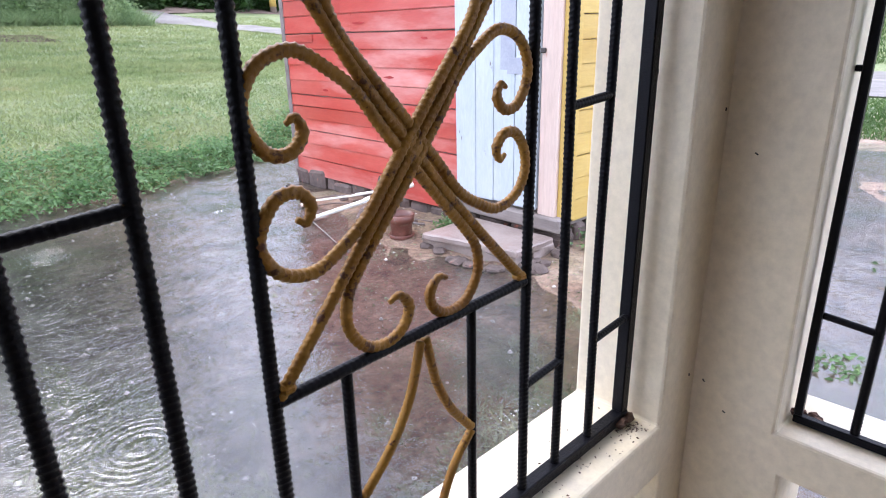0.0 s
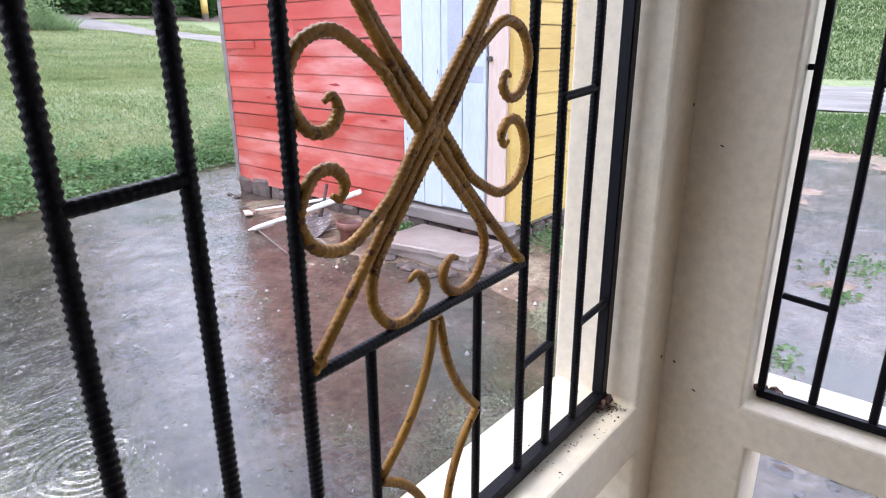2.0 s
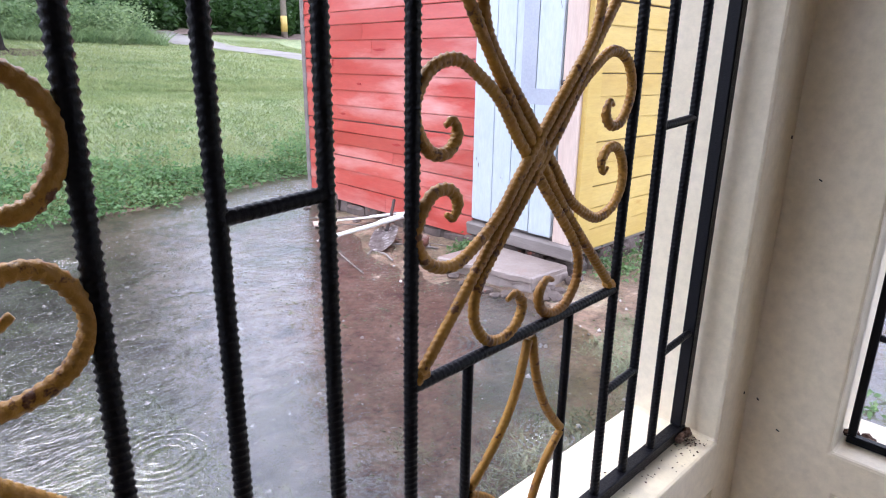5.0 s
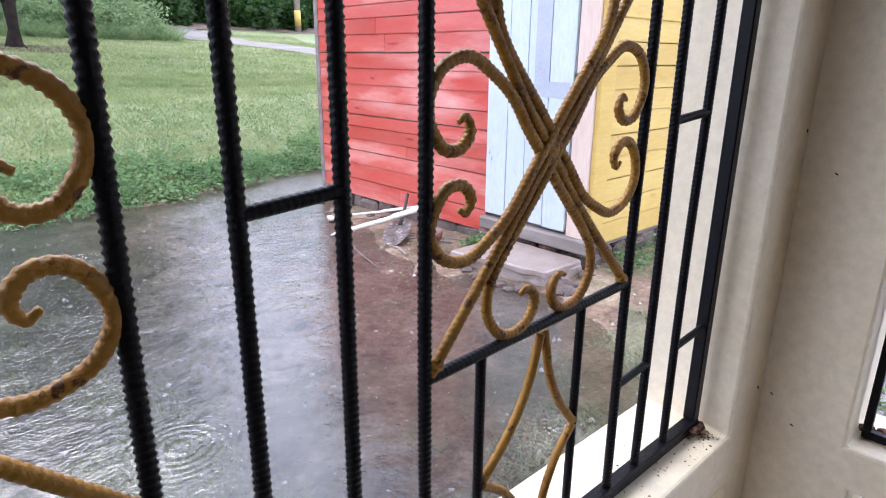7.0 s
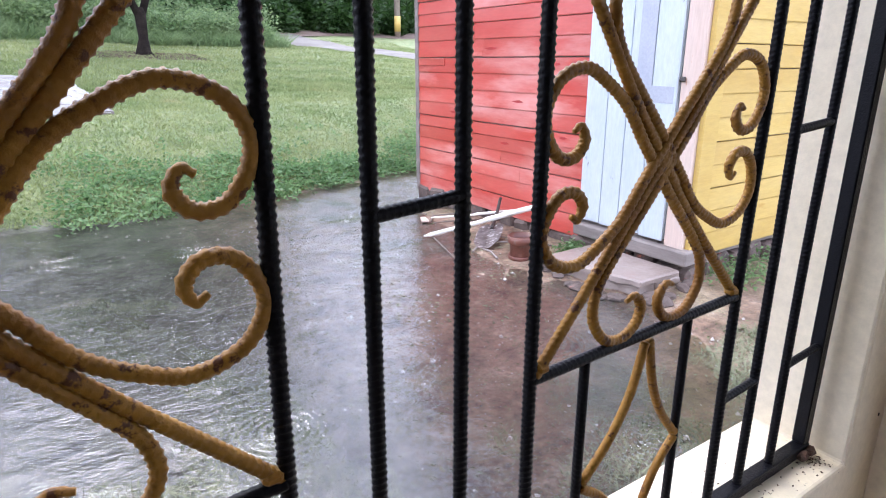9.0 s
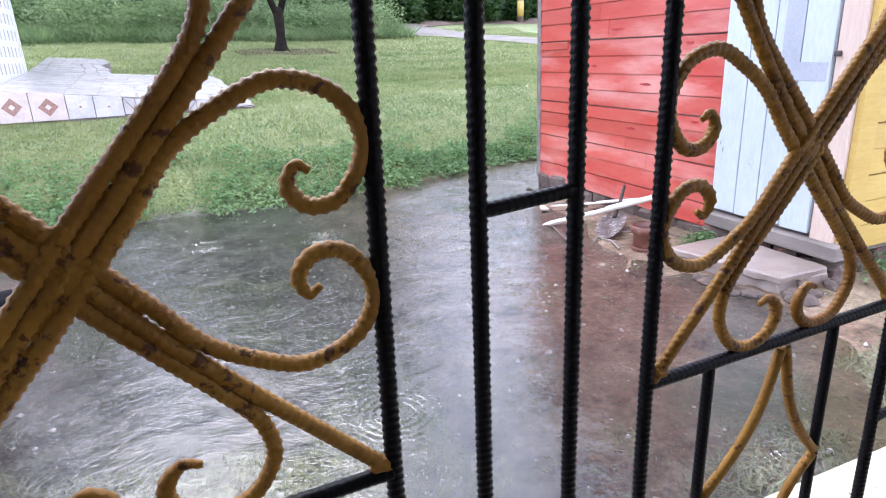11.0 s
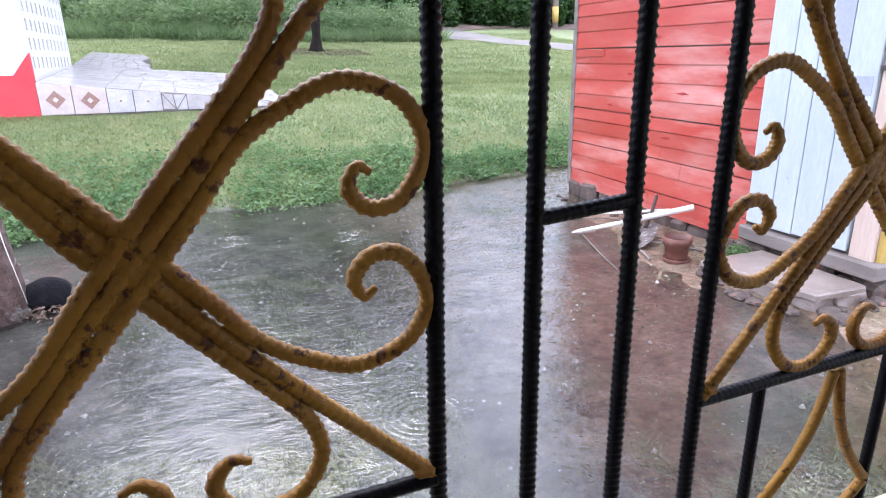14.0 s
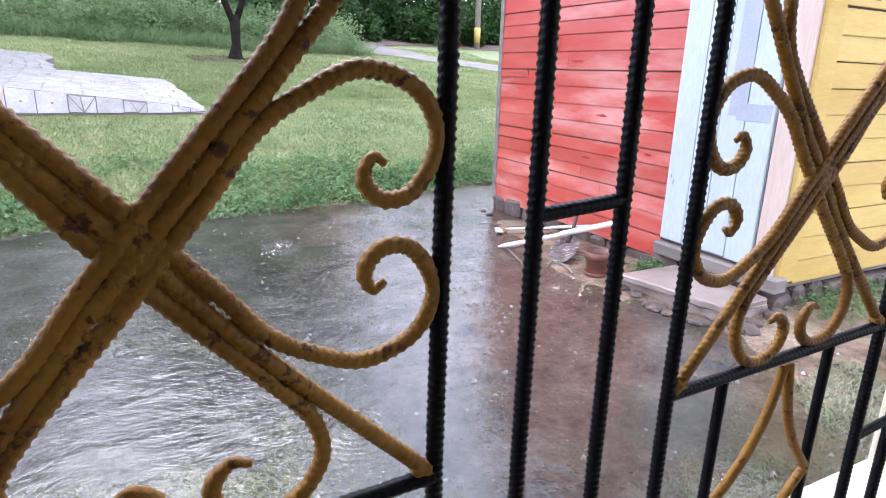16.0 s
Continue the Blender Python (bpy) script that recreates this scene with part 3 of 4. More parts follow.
    part("weld_plate", bm, OCHRE, g, smooth=True)
    for f in (1, -1):
        z = lambda w: MID + f * (w - MID)
        add_rod(g, "rung", [(xc - 0.19, 0, z(1.302)), (xc, 0, z(1.302)), (xc + 0.19, 0, z(1.302))], BLACK, r=0.0068)
        zend = 0.958 if f > 0 else 2.085
        for u in (-0.107, 0.085):
            add_rod(g, "short_bar", [(xc + u, 0, z(1.297)), (xc + u, 0, (z(1.297) + zend) / 2), (xc + u, 0, zend)], BLACK, rib=0.0006)
        for sx, e in ((-1, 0.0985), (1, 0.077)):
            up = [(0.0, 1.292), (0.018, 1.228), (0.046, 1.178), (0.082, 1.138), (0.092, 1.130)]
            dn = [(0.092, 1.124), (0.052, 1.088), (0.022, 1.035), (0.006, 0.965)]
            for pts in (up, dn):
                add_rod(g, "curved_rod", [(xc + sx * (0.004 + a * e / 0.092), -0.003, z(b)) for a, b in pts], OCHRE, r=0.0057, rib=0.0009, pitch=0.007)


def window_grille(shift=0.0, fw=0.022, fh=0.023):
    g = thing("window_grille", "black ribbed iron window grille with ochre scrollwork", "window grille", (0, 0, 0), "veranda window grilles")
    zb, zt = 0.944, 2.085
    for x0 in (-0.855, -0.758, -0.673, -0.285, -0.200, -0.107, -0.014, 0.374, 0.459, 0.556):
        x = x0 + shift
        bend = 0.002 * math.sin(x * 31)
        part("bar", rod([(x, 0, zb), (x + bend, 0.001, 1.3), (x - bend, 0, 1.65), (x, 0, zt)], r=0.0069, rib=0.0017), BLACK, g, smooth=True)
    for a, b, z in ((-0.200, -0.107, 1.515), (0.459, 0.556, 1.522), (0.374, 0.459, 1.132), (0.556, 0.662, 1.130),
                    (-0.758, -0.673, 1.16), (-0.855, -0.758, 1.55), (-0.931, -0.855, 1.16),
                    (0.374, 0.459, 1.90), (0.556, 0.662, 1.90), (-0.285, -0.2, 1.9), (-0.107, -0.014, 1.9)):
        b = b + shift if b < 0.6 else b
        add_rod(g, "rung", [(a + shift, 0, z + 0.001), ((a + shift + b) / 2, 0, z + 0.003), (b, 0, z + 0.005)], BLACK)
    near = {(1, 1): 0.94, (1, -1): 0.905, (-1, 1): 1.0, (-1, -1): 0.94}
    far = {(1, 1): 0.99, (1, -1): 0.90, (-1, 1): 0.95, (-1, -1): 0.885}
    for xc, mid, slips, rises, lift in ((0.176, 1.519, (0.001, -0.003), far, 0.007), (-0.478, 1.503, (0.0095, -0.0090), near, 0.0)):
        x_motif(g, xc + shift, mid, slips, rises, lift)
    lo, hi = -0.935, 0.676
    for name, a, b in (("frame_rail", (lo, 0.012 - fh, 0.934), (hi, 0.012, 0.934 + fh)), ("frame_rail", (lo, -0.006, 2.085), (hi, 0.009, 2.1)),
                       ("frame_stile", (hi - fw, 0.012 - fw, 0.934 + fh), (hi, 0.012, 2.085)), ("frame_stile", (lo, 0.012 - fw, 0.934 + fh), (lo + fw, 0.012, 2.085)),
                       ("lug", (hi, -0.004, 1.56), (hi + 0.014, 0.006, 1.57)), ("lug", (lo - 0.022, -0.004, 1.56), (lo, 0.006, 1.575))):
        part(name, box(a, b, 0.002), BLACK, g)
    for cx in (hi - 0.004, hi - 0.03, lo + 0.02):
        bm = bmesh.new()
        bmesh.ops.create_icosphere(bm, subdivisions=2, radius=0.011)
        for v in bm.verts:
            v.co = Vector((cx, -0.014, 0.942)) + Vector((v.co.x * 1.3, v.co.y, v.co.z * 0.8)) + 0.006 * noise.noise_vector(v.co * 160 + Vector((cx * 50, 0, 0)))
        part("rust_lump", bm, RUST, g, "crumbling rusty weld with dirt")
    return g


window_grille()
# the second window has the same grille, turned round the corner
RING = 3
window_grille(0.024, 0.014, 0.016).matrix_world = pose(0.893, -0.232 - 0.676, 0.0, 0, 0, 90)

# ---- the shed ----
SX, SY0, SY1 = 3.55, 2.18, 5.95
SHED_H, SHED_D = 3.0, 3.0


def siding(parent, y0, y1, x0, x1, zs, face, material, seed, gaps=()):
    """Overlapping boards between heights zs; along y when face is 'x', along x when face is 'y'."""
    rnd = random.Random(seed)
    for z0, z1 in zip(zs, zs[1:]):
        tip = rnd.uniform(-0.006, 0.006)
        spans = [(y0, y1)] if face == "x" else [(x0, x1)]
        if rnd.random() < 0.35:
            a, b = spans[0]
            cut = a + (b - a) * rnd.uniform(0.25, 0.8)
            spans = [(a, cut - 0.003), (cut, b)]
        for a, b in spans:
            bm = bmesh.new()
            prof = [(0.0, z0 + 0.002), (-0.024, z0 + 0.001), (-0.026, z0 + 0.008), (-0.017, z1 - 0.006), (-0.012, z1 - 0.002), (0.0, z1 - 0.002)]
            e0, e1 = rnd.uniform(-0.004, 0.004), rnd.uniform(-0.004, 0.004)
            ends = []
            for s, e in ((a, e0), (b, e1)):
                ends.append([bm.verts.new((SX + d, s, z + e + tip) if face == "x" else (s, SY0 + d, z + e + tip)) for d, z in prof])
            p, q = ends
            for i in range(len(prof)):
                j = (i + 1) % len(prof)
                bm.faces.new((p[i], p[j], q[j], q[i]))
            bm.faces.new(p[::-1])
            bm.faces.new(q)
            part("board", bm, material, parent)


def shed():
    s = thing("garden_shed", "small timber shed with red and yellow boards and pale blue door", "shed", (0, 0, 0))
    core = box((SX + 0.004, SY0 + 0.004, 0.16), (SX + SHED_D, SY1, SHED_H))
    part("wall_core", core, GREY_WOOD, s)
    part("roof", box((SX - 0.25, SY0 - 0.25, SHED_H), (SX + SHED_D + 0.2, SY1 + 0.2, SHED_H + 0.05), 0.01, Matrix.Rotation(radians(3), 4, "Y")), METAL, s, "rusting sheet metal roof")
    zs = [0.12, 0.31, 0.48, 0.63, 0.76, 0.90, 1.02, 1.175, 1.34, 1.51, 1.665, 1.84, 2.0, 2.13, 2.26, 2.42, 2.58, 2.74, 2.92]
    siding(s, 3.24, SY1 - 0.05, 0, 0, zs, "x", RED, 4)
    part("short_board", box((SX - 0.036, 5.36, 1.575), (SX - 0.015, 5.885, 1.652), 0.004, jitter=0.003), RED, s, "short overlapping red board")
    rk = random.Random(12)
    for y, z, w in ((4.55, 1.745, 0.13), (4.12, 1.255, 0.10), (3.62, 1.60, 0.06), (5.2, 1.09, 0.07), (3.50, 0.97, 0.05), (4.9, 1.41, 0.05), (4.3, 0.84, 0.08)):
        fx = SX - 0.0225
        bm = bmesh.new()
        ring = [bm.verts.new((fx - 0.004, y + w * math.cos(k * 0.57) * rk.uniform(0.5, 1), z + 0.014 * math.sin(k * 0.57) * rk.uniform(0.6, 1))) for k in range(11)]
        back = [bm.verts.new((v.co.x + 0.01, v.co.y, v.co.z)) for v in ring]
        bm.faces.new(ring)
        for k in range(11):
            bm.faces.new((ring[k], back[k], back[(k + 1) % 11], ring[(k + 1) % 11]))
        bmesh.ops.recalc_face_normals(bm, faces=bm.faces)
        part("paint_chip", bm, RED_RAW, s)
    zy = [0.20 + 0.172 * i for i in range(17)]
    siding(s, 0, 0, SX + 0.171, SX + SHED_D, zy, "y", YELLOW, 9)
    part("corner_post", box((SX - 0.035, SY1 - 0.05, 0.10), (SX + 0.02, SY1 + 0.02, SHED_H), 0.006), GREY_WOOD, s)
    part("corner_trim", box((SX - 0.012, SY0 - 0.040, 0.22), (SX + 0.17, SY0 + 0.002, SHED_H), 0.006), YELLOW, s)
    part("door_post", box((SX - 0.045, SY0 + 0.003, 0.22), (SX + 0.03, 2.345, SHED_H), 0.008, jitter=0.004), PINK_WOOD, s, "faded pink timber door post")
    d = part("door", box((SX - 0.028, 2.36, 0.31), (SX - 0.002, 3.225, 2.35)), DOOR_BLUE, s, "pale blue plank door with grey paint patches")
    edges = [2.36, 2.585, 2.80, 2.995, 3.225]
    for a, b in zip(edges, edges[1:]):
        part("plank", box((SX - 0.052, a + 0.003, 0.30 + random.uniform(-0.01, 0.01)), (SX - 0.029, b - 0.003, 2.36), 0.004), DOOR_BLUE, d)
    part("paint_patch", box((SX - 0.0545, 2.585, 1.36), (SX - 0.0515, 2.73, 2.3), 0.001), GREY_PAINT, d)
    part("paint_patch", box((SX - 0.0550, 2.385, 1.33), (SX - 0.0515, 2.66, 1.45), 0.001), GREY_PAINT, d)
    part("bolt", box((SX - 0.07, 2.30, 1.485), (SX - 0.045, 2.345, 1.52), 0.006), DARK, d, "rusty iron door bolt")
    part("threshold", box((SX - 0.10, 2.10, 0.165), (SX + 0.03, 3.24, 0.275), 0.012, jitter=0.008), GREY_WOOD, s, "weathered grey timber threshold beam")
    rnd = random.Random(5)
    y = SY1
    while y > SY0:
        w = rnd.uniform(0.18, 0.34)
        part("stone", box((SX - rnd.uniform(0.01, 0.05), y - w + 0.01, -0.08), (SX + 0.15, y, 0.155 + rnd.uniform(-0.05, 0.02)), 0.03, jitter=0.022), STONE, s)
        y -= w
    x = SX
    while x < SX + SHED_D:
        w = rnd.uniform(0.18, 0.34)
        part("stone", box((x, SY0 - rnd.uniform(0.0, 0.06), -0.08), (x + w - 0.01, SY0 + 0.15, 0.19 + rnd.uniform(-0.06, 0.01)), 0.03, jitter=0.025), STONE, s)
        x += w
    return s


shed()


def step_slab():
    bm = box((2.85, 2.13, -0.05), (3.45, 2.98, 0.135), 0.012)
    bmesh.ops.subdivide_edges(bm, edges=bm.edges[:], cuts=9, use_grid_fill=True)
    for v in bm.verts:
        v.co.x += (2.98 - v.co.y) * 0.18 * (3.45 - v.co.x) / 0.6
        k = noise.noise_vector(v.co * 9)
        if v.co.z < 0.08:
            # the edge has crumbled away under the top
            v.co += Vector((0.03, 0.02, 0)) * (1 if v.co.x < 3.2 else 0) + 0.035 * k
        else:
            v.co += 0.014 * k * (0.35 if v.co.z > 0.125 else 1.0)
    return solid("step_slab", bm, CONCRETE, "rough pinkish concrete step below the shed door", "step")


step_slab()


def pipe(name, a, b, r, label):
    a, b = Vector(a), Vector(b)
    t = thing(name, label, "pipe", a)
    d = b - a
    part("shaft", tube([(0, 0, 0), tuple(d * 0.06), tuple(d * 0.5 + Vector((0, 0, -0.006))), tuple(d)], [r * 0.25, r * 0.85, r, r], 14), PVC, t)
    part("collar", tube([tuple(d * 0.55), tuple(d * 0.58), tuple(d + d.normalized() * 0.004)], [r * 1.02, r * 1.28, r * 1.28], 14), PVC, t, "pale plastic socket end")
    return t


pipe("plastic_pipe", (2.55, 4.28, 0.035), (3.48, 3.79, 0.29), 0.021, "grimy white plastic pipe leaning on the shed")
pipe("thin_pipe", (2.94, 4.76, 0.06), (3.46, 4.06, 0.205), 0.011, "thin white plastic pipe lying by the shed")


def wire():
    w = solid("wire", tube([(2.63, 4.25, 0.03), (2.55, 3.95, 0.014), (2.46, 3.65, 0.010), (2.38, 3.34, 0.004)], [0.005, 0.005, 0.004, 0.004], 8), GREY_WOOD, "stiff grey wire lying in the shallow water", "wire", smooth=True)
    return w


wire()


def clay_pot():
    p = thing("clay_pot", "wet brown terracotta flower pot on the mud", "flower pot", (2.93, 3.33, 0.0))
    prof = [(0.085, 0.0), (0.088, 0.05), (0.094, 0.14), (0.112, 0.145), (0.117, 0.205), (0.104, 0.210), (0.098, 0.15), (0.08, 0.08), (0.01, 0.08)]
    part("pot", lathe(prof, 28), TERRACOTTA, p, smooth=True)
    part("saucer", lathe([(0.095, -0.02), (0.112, 0.035), (0.104, 0.04), (0.09, 0.012)], 28), TERRACOTTA, p, "mud-splashed saucer", smooth=True)
    return p


clay_pot()


def shovel():
    s = thing("shovel", "old shovel with dark handle propped on the shed", "shovel", (3.12, 3.95, 0.02))
    part("handle", tube([(-0.02, -0.01, 0.085), (0.16, 0.14, 0.18), (0.34, 0.31, 0.275)], [0.018, 0.017, 0.016], 10), DARK, s)
    bm = bmesh.new()
    rows = []
    along, across = Vector((-0.36, -0.33, -0.09)), Vector((-0.67, 0.72, -0.18))
    for t, w in ((0, 0.05), (0.12, 0.115), (0.4, 0.125), (0.75, 0.12), (1.0, 0.07)):
        rows.append([bm.verts.new(Vector((0.04, 0.05, 0.115)) + along * t + across * (k * w) + Vector((0, 0, -0.022 * (1 - k * k)))) for k in (-1, -0.5, 0, 0.5, 1)])
    for p, q in zip(rows, rows[1:]):
        for k in range(4):
            bm.faces.new((p[k], p[k + 1], q[k + 1], q[k]))
    bmesh.ops.solidify(bm, geom=bm.faces[:], thickness=0.006)
    part("blade", bm, SHOVEL_MUD, s, "mud-caked blade")
    return s


shovel()

# ---- post with electric meter ----


def meter_post():
    p = thing("meter_post", "leaning rough brown post streaked with white lichen", "post", (-1.98, 4.16, 0))
    pts = [(0.0, 0, -0.1), (-0.01, 0.0, 0.3), (-0.03, 0.02, 0.9), (-0.07, 0.03, 1.5), (-0.11, 0.05, 2.3), (-0.16, 0.07, 3.4)]
    part("trunk", tube(pts, [0.225, 0.205, 0.185, 0.175, 0.165, 0.16], 22, 0.25), POST, p, smooth=True)
    part("conduit", tube([(0.22, -0.03, 0.02), (0.17, -0.05, 0.5), (0.13, -0.05, 1.0), (0.09, -0.05, 1.7)], [0.009] * 4, 8), PVC, p, "thin pale cable conduit")
    return p


meter_post()


def meter_box():
    m = thing("electric_meter", "grey electric meter box with glass dial", "electric meter", (-1.77, 4.02, 1.62))
    part("case", box((-0.12, -0.06, 0.0), (0.06, 0.08, 0.30), 0.012), METAL, m)
    part("socket", tube([(0.05, -0.02, 0.17), (0.12, -0.03, 0.17)], [0.085, 0.085], 24), DARK, m)
    part("dial_glass", tube([(0.121, -0.03, 0.17), (0.165, -0.034, 0.17), (0.18, -0.035, 0.17)], [0.072, 0.066, 0.045], 24), DIAL, m, "round clouded meter dome", smooth=True)
    part("dial_ring", tube([(0.112, -0.03, 0.17), (0.130, -0.031, 0.17)], [0.088, 0.086], 24), METAL, m)
    part("hasp", box((0.02, -0.07, 0.03), (0.06, -0.058, 0.07), 0.003), DARK, m)
    part("conduit", tube([(-0.03, 0.01, 0.30), (-0.04, 0.02, 0.6), (-0.06, 0.04, 1.2)], [0.025] * 3, 12), METAL, m)
    return m


meter_box()
bm = bmesh.new()
bmesh.ops.create_icosphere(bm, subdivisions=3, radius=0.15)
for v in bm.verts:
    v.co = Vector((v.co.x * 1.1, v.co.y, v.co.z * 0.8)) + 0.04 * noise.noise_vector(v.co * 6)
rock = solid("rock", bm, ROCK, "wet black rock beside the post", "rock", smooth=True)
rock.location = (-1.68, 4.25, 0.09)

# ---- the neighbouring house and its tiled porch ----
HX, HY, HZ = -2.62, 9.35, 0.93
BACK = 12.06    # the far edge of the porch


def neighbour_house():
    h = thing("house", "white house with red painted base and pierced screen wall", "house", (0, 0, 0))
    part("front_wall", box((HX - 6, HY, HZ + 0.5), (HX, HY + 0.09, HZ + 3.2)), WHITE, h)
    bm = bmesh.new()
    pts = [(HX - 6, HZ - 0.6), (HX + 0.003, HZ - 0.6), (HX + 0.003, HZ + 0.82), (HX - 0.22, HZ + 0.54), (HX - 6, HZ + 0.49)]
    a = [bm.verts.new((x, HY - 0.012, z)) for x, z in pts]
    b = [bm.verts.new((x, HY + 0.08, z)) for x, z in pts]
    bm.faces.new(a)
    bm.faces.new(b[::-1])
    for i in range(5):
        bm.faces.new((a[i], b[i], b[(i + 1) % 5], a[(i + 1) % 5]))
    part("base_wall", bm, HOUSE_RED, h, "bright red painted base")
    part("roof", box((HX - 6.3, HY - 0.4, HZ + 3.2), (HX + 0.6, HY + 6, HZ + 3.35)), METAL, h)
    part("side_wall", box((HX - 6, HY + 0.09, HZ), (HX - 5.8, BACK - 0.2, HZ + 3.2)), WHITE, h)
    part("back_wall", box((HX - 6, BACK - 0.2, HZ), (HX - 0.1, BACK, HZ + 3.2)), WHITE, h)
    # pierced screen blocks along the porch side: paired upright slots in rows
    us = [HY + 0.09]
    while us[-1] < BACK - 0.25:
        us += [us[-1] + 0.17, us[-1] + 0.25]
    us.append(BACK)
    vs = [HZ - 0.1, HZ + 0.62]
    while vs[-1] < HZ + 3.0:
        vs += [vs[-1] + 0.155, vs[-1] + 0.245]
    holes = [(us[i], us[i + 1], vs[j], vs[j + 1]) for i in range(1, len(us) - 2, 2) for j in range(1, len(vs) - 1, 2)]
    part("screen", pierced(us, vs, holes, HX - 0.10, HX - 0.02, lambda u, d, v: (d, u, v)), WHITE, h, "white pierced screen block wall")
    part("corner_trim", box((HX - 0.11, BACK + 0.001, HZ), (HX - 0.01, BACK + 0.06, HZ + 3.2), 0.004), WHITE, h)
    return h


neighbour_house()


def porch_top(x, y):
    """The porch falls towards the lawn and rises a little to the back."""
    f, b = (x - HX), (y - HY) / (BACK - HY)
    front = np.interp(f, [0, 1.2, 2.84, 3.3], [HZ + 0.45, HZ + 0.31, HZ + 0.13, HZ + 0.02])
    back = np.interp(f, [0, 2.9, 3.3], [HZ + 0.64, HZ + 0.42, HZ + 0.33])
    return float(front * (1 - b) + back * b)


def porch_end(y):
    return 0.66 - 0.38 * (y - HY) / (BACK - HY)


def porch():
    p = thing("porch", "low porch faced with broken and patterned tiles", "porch", (0, 0, 0))
    # body under the tiles
    bm = bmesh.new()
    nx, ny = 12, 8
    top, low = {}, {}
    for j in range(ny + 1):
        y = HY + 0.012 + (BACK - HY - 0.012) * j / ny
        for i in range(nx + 1):
            x = HX + (porch_end(y) - HX) * i / nx
            top[i, j] = bm.verts.new((x, y, porch_top(x, y) - 0.008))
            low[i, j] = bm.verts.new((x, y, HZ - 0.6))
    for j in range(ny):
        for i in range(nx):
            bm.faces.new((top[i, j], top[i + 1, j], top[i + 1, j + 1], top[i, j + 1]))
    rim = [(i, 0) for i in range(nx)] + [(nx, j) for j in range(ny)] + [(i, ny) for i in range(nx, 0, -1)] + [(0, j) for j in range(ny, 0, -1)]
    for a, b in zip(rim, rim[1:] + rim[:1]):
        bm.faces.new((top[a], low[a], low[b], top[b]))
    part("base", bm, MORTAR, p)
    # riser tiles: two patterned, then plain ones and shards set in mortar
    edges = [HX + 0.004, -2.21, -1.79, -1.46, -1.10, -0.77, -0.44, -0.15, 0.18, 0.62]
    rnd = random.Random(11)
    for i, (a, b) in enumerate(zip(edges, edges[1:])):
        z0, za, zb = HZ + 0.01, porch_top(a, HY) - 0.012, porch_top(b, HY) - 0.012
        if i in (4, 6, 8):
            # shards of one broken tile
            c = [(a, z0), (b, z0), (b, zb), (a, za)]
            c = [c[0], (a + (b - a) * rnd.uniform(0.4, 0.7), z0), c[1], c[2], (a + (b - a) * rnd.uniform(0.25, 0.6), (za + zb) / 2), c[3]]
            for tri in ((c[0], c[1], c[5]), (c[1], c[4], c[5]), (c[1], c[3], c[4]), (c[1], c[2], c[3])):
                g = (sum(q[0] for q in tri) / 3, sum(q[1] for q in tri) / 3)
                bm = bmesh.new()
                f = [bm.verts.new((g[0] + (q[0] - g[0]) * 0.9, HY - 0.010, g[1] + (q[1] - g[1]) * 0.86 + rnd.uniform(-0.008, 0.008))) for q in tri]
                r = [bm.verts.new((v.co.x, HY + 0.011, v.co.z)) for v in f]
                bm.faces.new(f)
                for n in range(3):
                    bm.faces.new((f[n], r[n], r[(n + 1) % 3], f[(n + 1) % 3]))
                part("tile", bm, TILE, p)
            continue
        bm = box((a + 0.005, HY - 0.012, z0), (b - 0.005, HY + 0.011, za), 0.002)
        for v in bm.verts:
            if v.co.z > z0 + 0.05:
                v.co.z += (zb - za) * (v.co.x - a) / (b - a)
        t = part("tile", bm, TILE_PINK if i < 2 else TILE, p)
        mx, mz = (a + b) / 2, (z0 + (za + zb) / 2) / 2
        if i < 2:
            part("motif", box((mx - 0.085, HY - 0.016, mz - 0.085), (mx + 0.085, HY - 0.0125, mz + 0.085), 0.001, Matrix.Rotation(radians(45), 4, "Y")), MOTIF, t)
            part("motif", box((mx - 0.028, HY - 0.019, mz - 0.028), (mx + 0.028, HY - 0.0165, mz + 0.028), 0.001, Matrix.Rotation(radians(45), 4, "Y")), TILE_PINK, t)
        elif i < 4:
            part("motif", box((mx - 0.014, HY - 0.015, mz - 0.012), (mx + 0.014, HY - 0.0125, mz + 0.012), 0.001), MOTIF, t)
    # whole tiles by the house, then a crazy paving of broken ones
    y = HY
    while y < BACK - 0.1:
        d = 0.44 if y < HY + 0.1 else rnd.uniform(0.16, 0.24)
        x = HX + 0.01
        while x < porch_end(y) - 0.12:
            w = 0.82 if x < HX + 0.5 else rnd.uniform(0.16, 0.46)
            x2, y2 = min(x + w, porch_end(y)), min(y + d, BACK)
            bm = bmesh.new()
            c = []
            for qx, qy in ((x + 0.006, y + 0.008), (x2 - 0.012, y + 0.008), (x2 - 0.012, y2 - 0.014), (x + 0.006, y2 - 0.014)):
                if x > HX + 0.5:
                    qx, qy = qx + rnd.uniform(-0.02, 0.035), qy + rnd.uniform(-0.004, 0.035)
                c.append((qx, qy, porch_top(qx, qy) + rnd.uniform(-0.002, 0.004)))
            up = [bm.verts.new(q) for q in c]
            dn = [bm.verts.new((q[0], q[1], q[2] - 0.02)) for q in c]
            bm.faces.new(up)
            for n in range(4):
                bm.faces.new((up[n], dn[n], dn[(n + 1) % 4], up[(n + 1) % 4]))
            part("tile", bm, TILE, p)
            x += w
        y += d
    return p


porch()


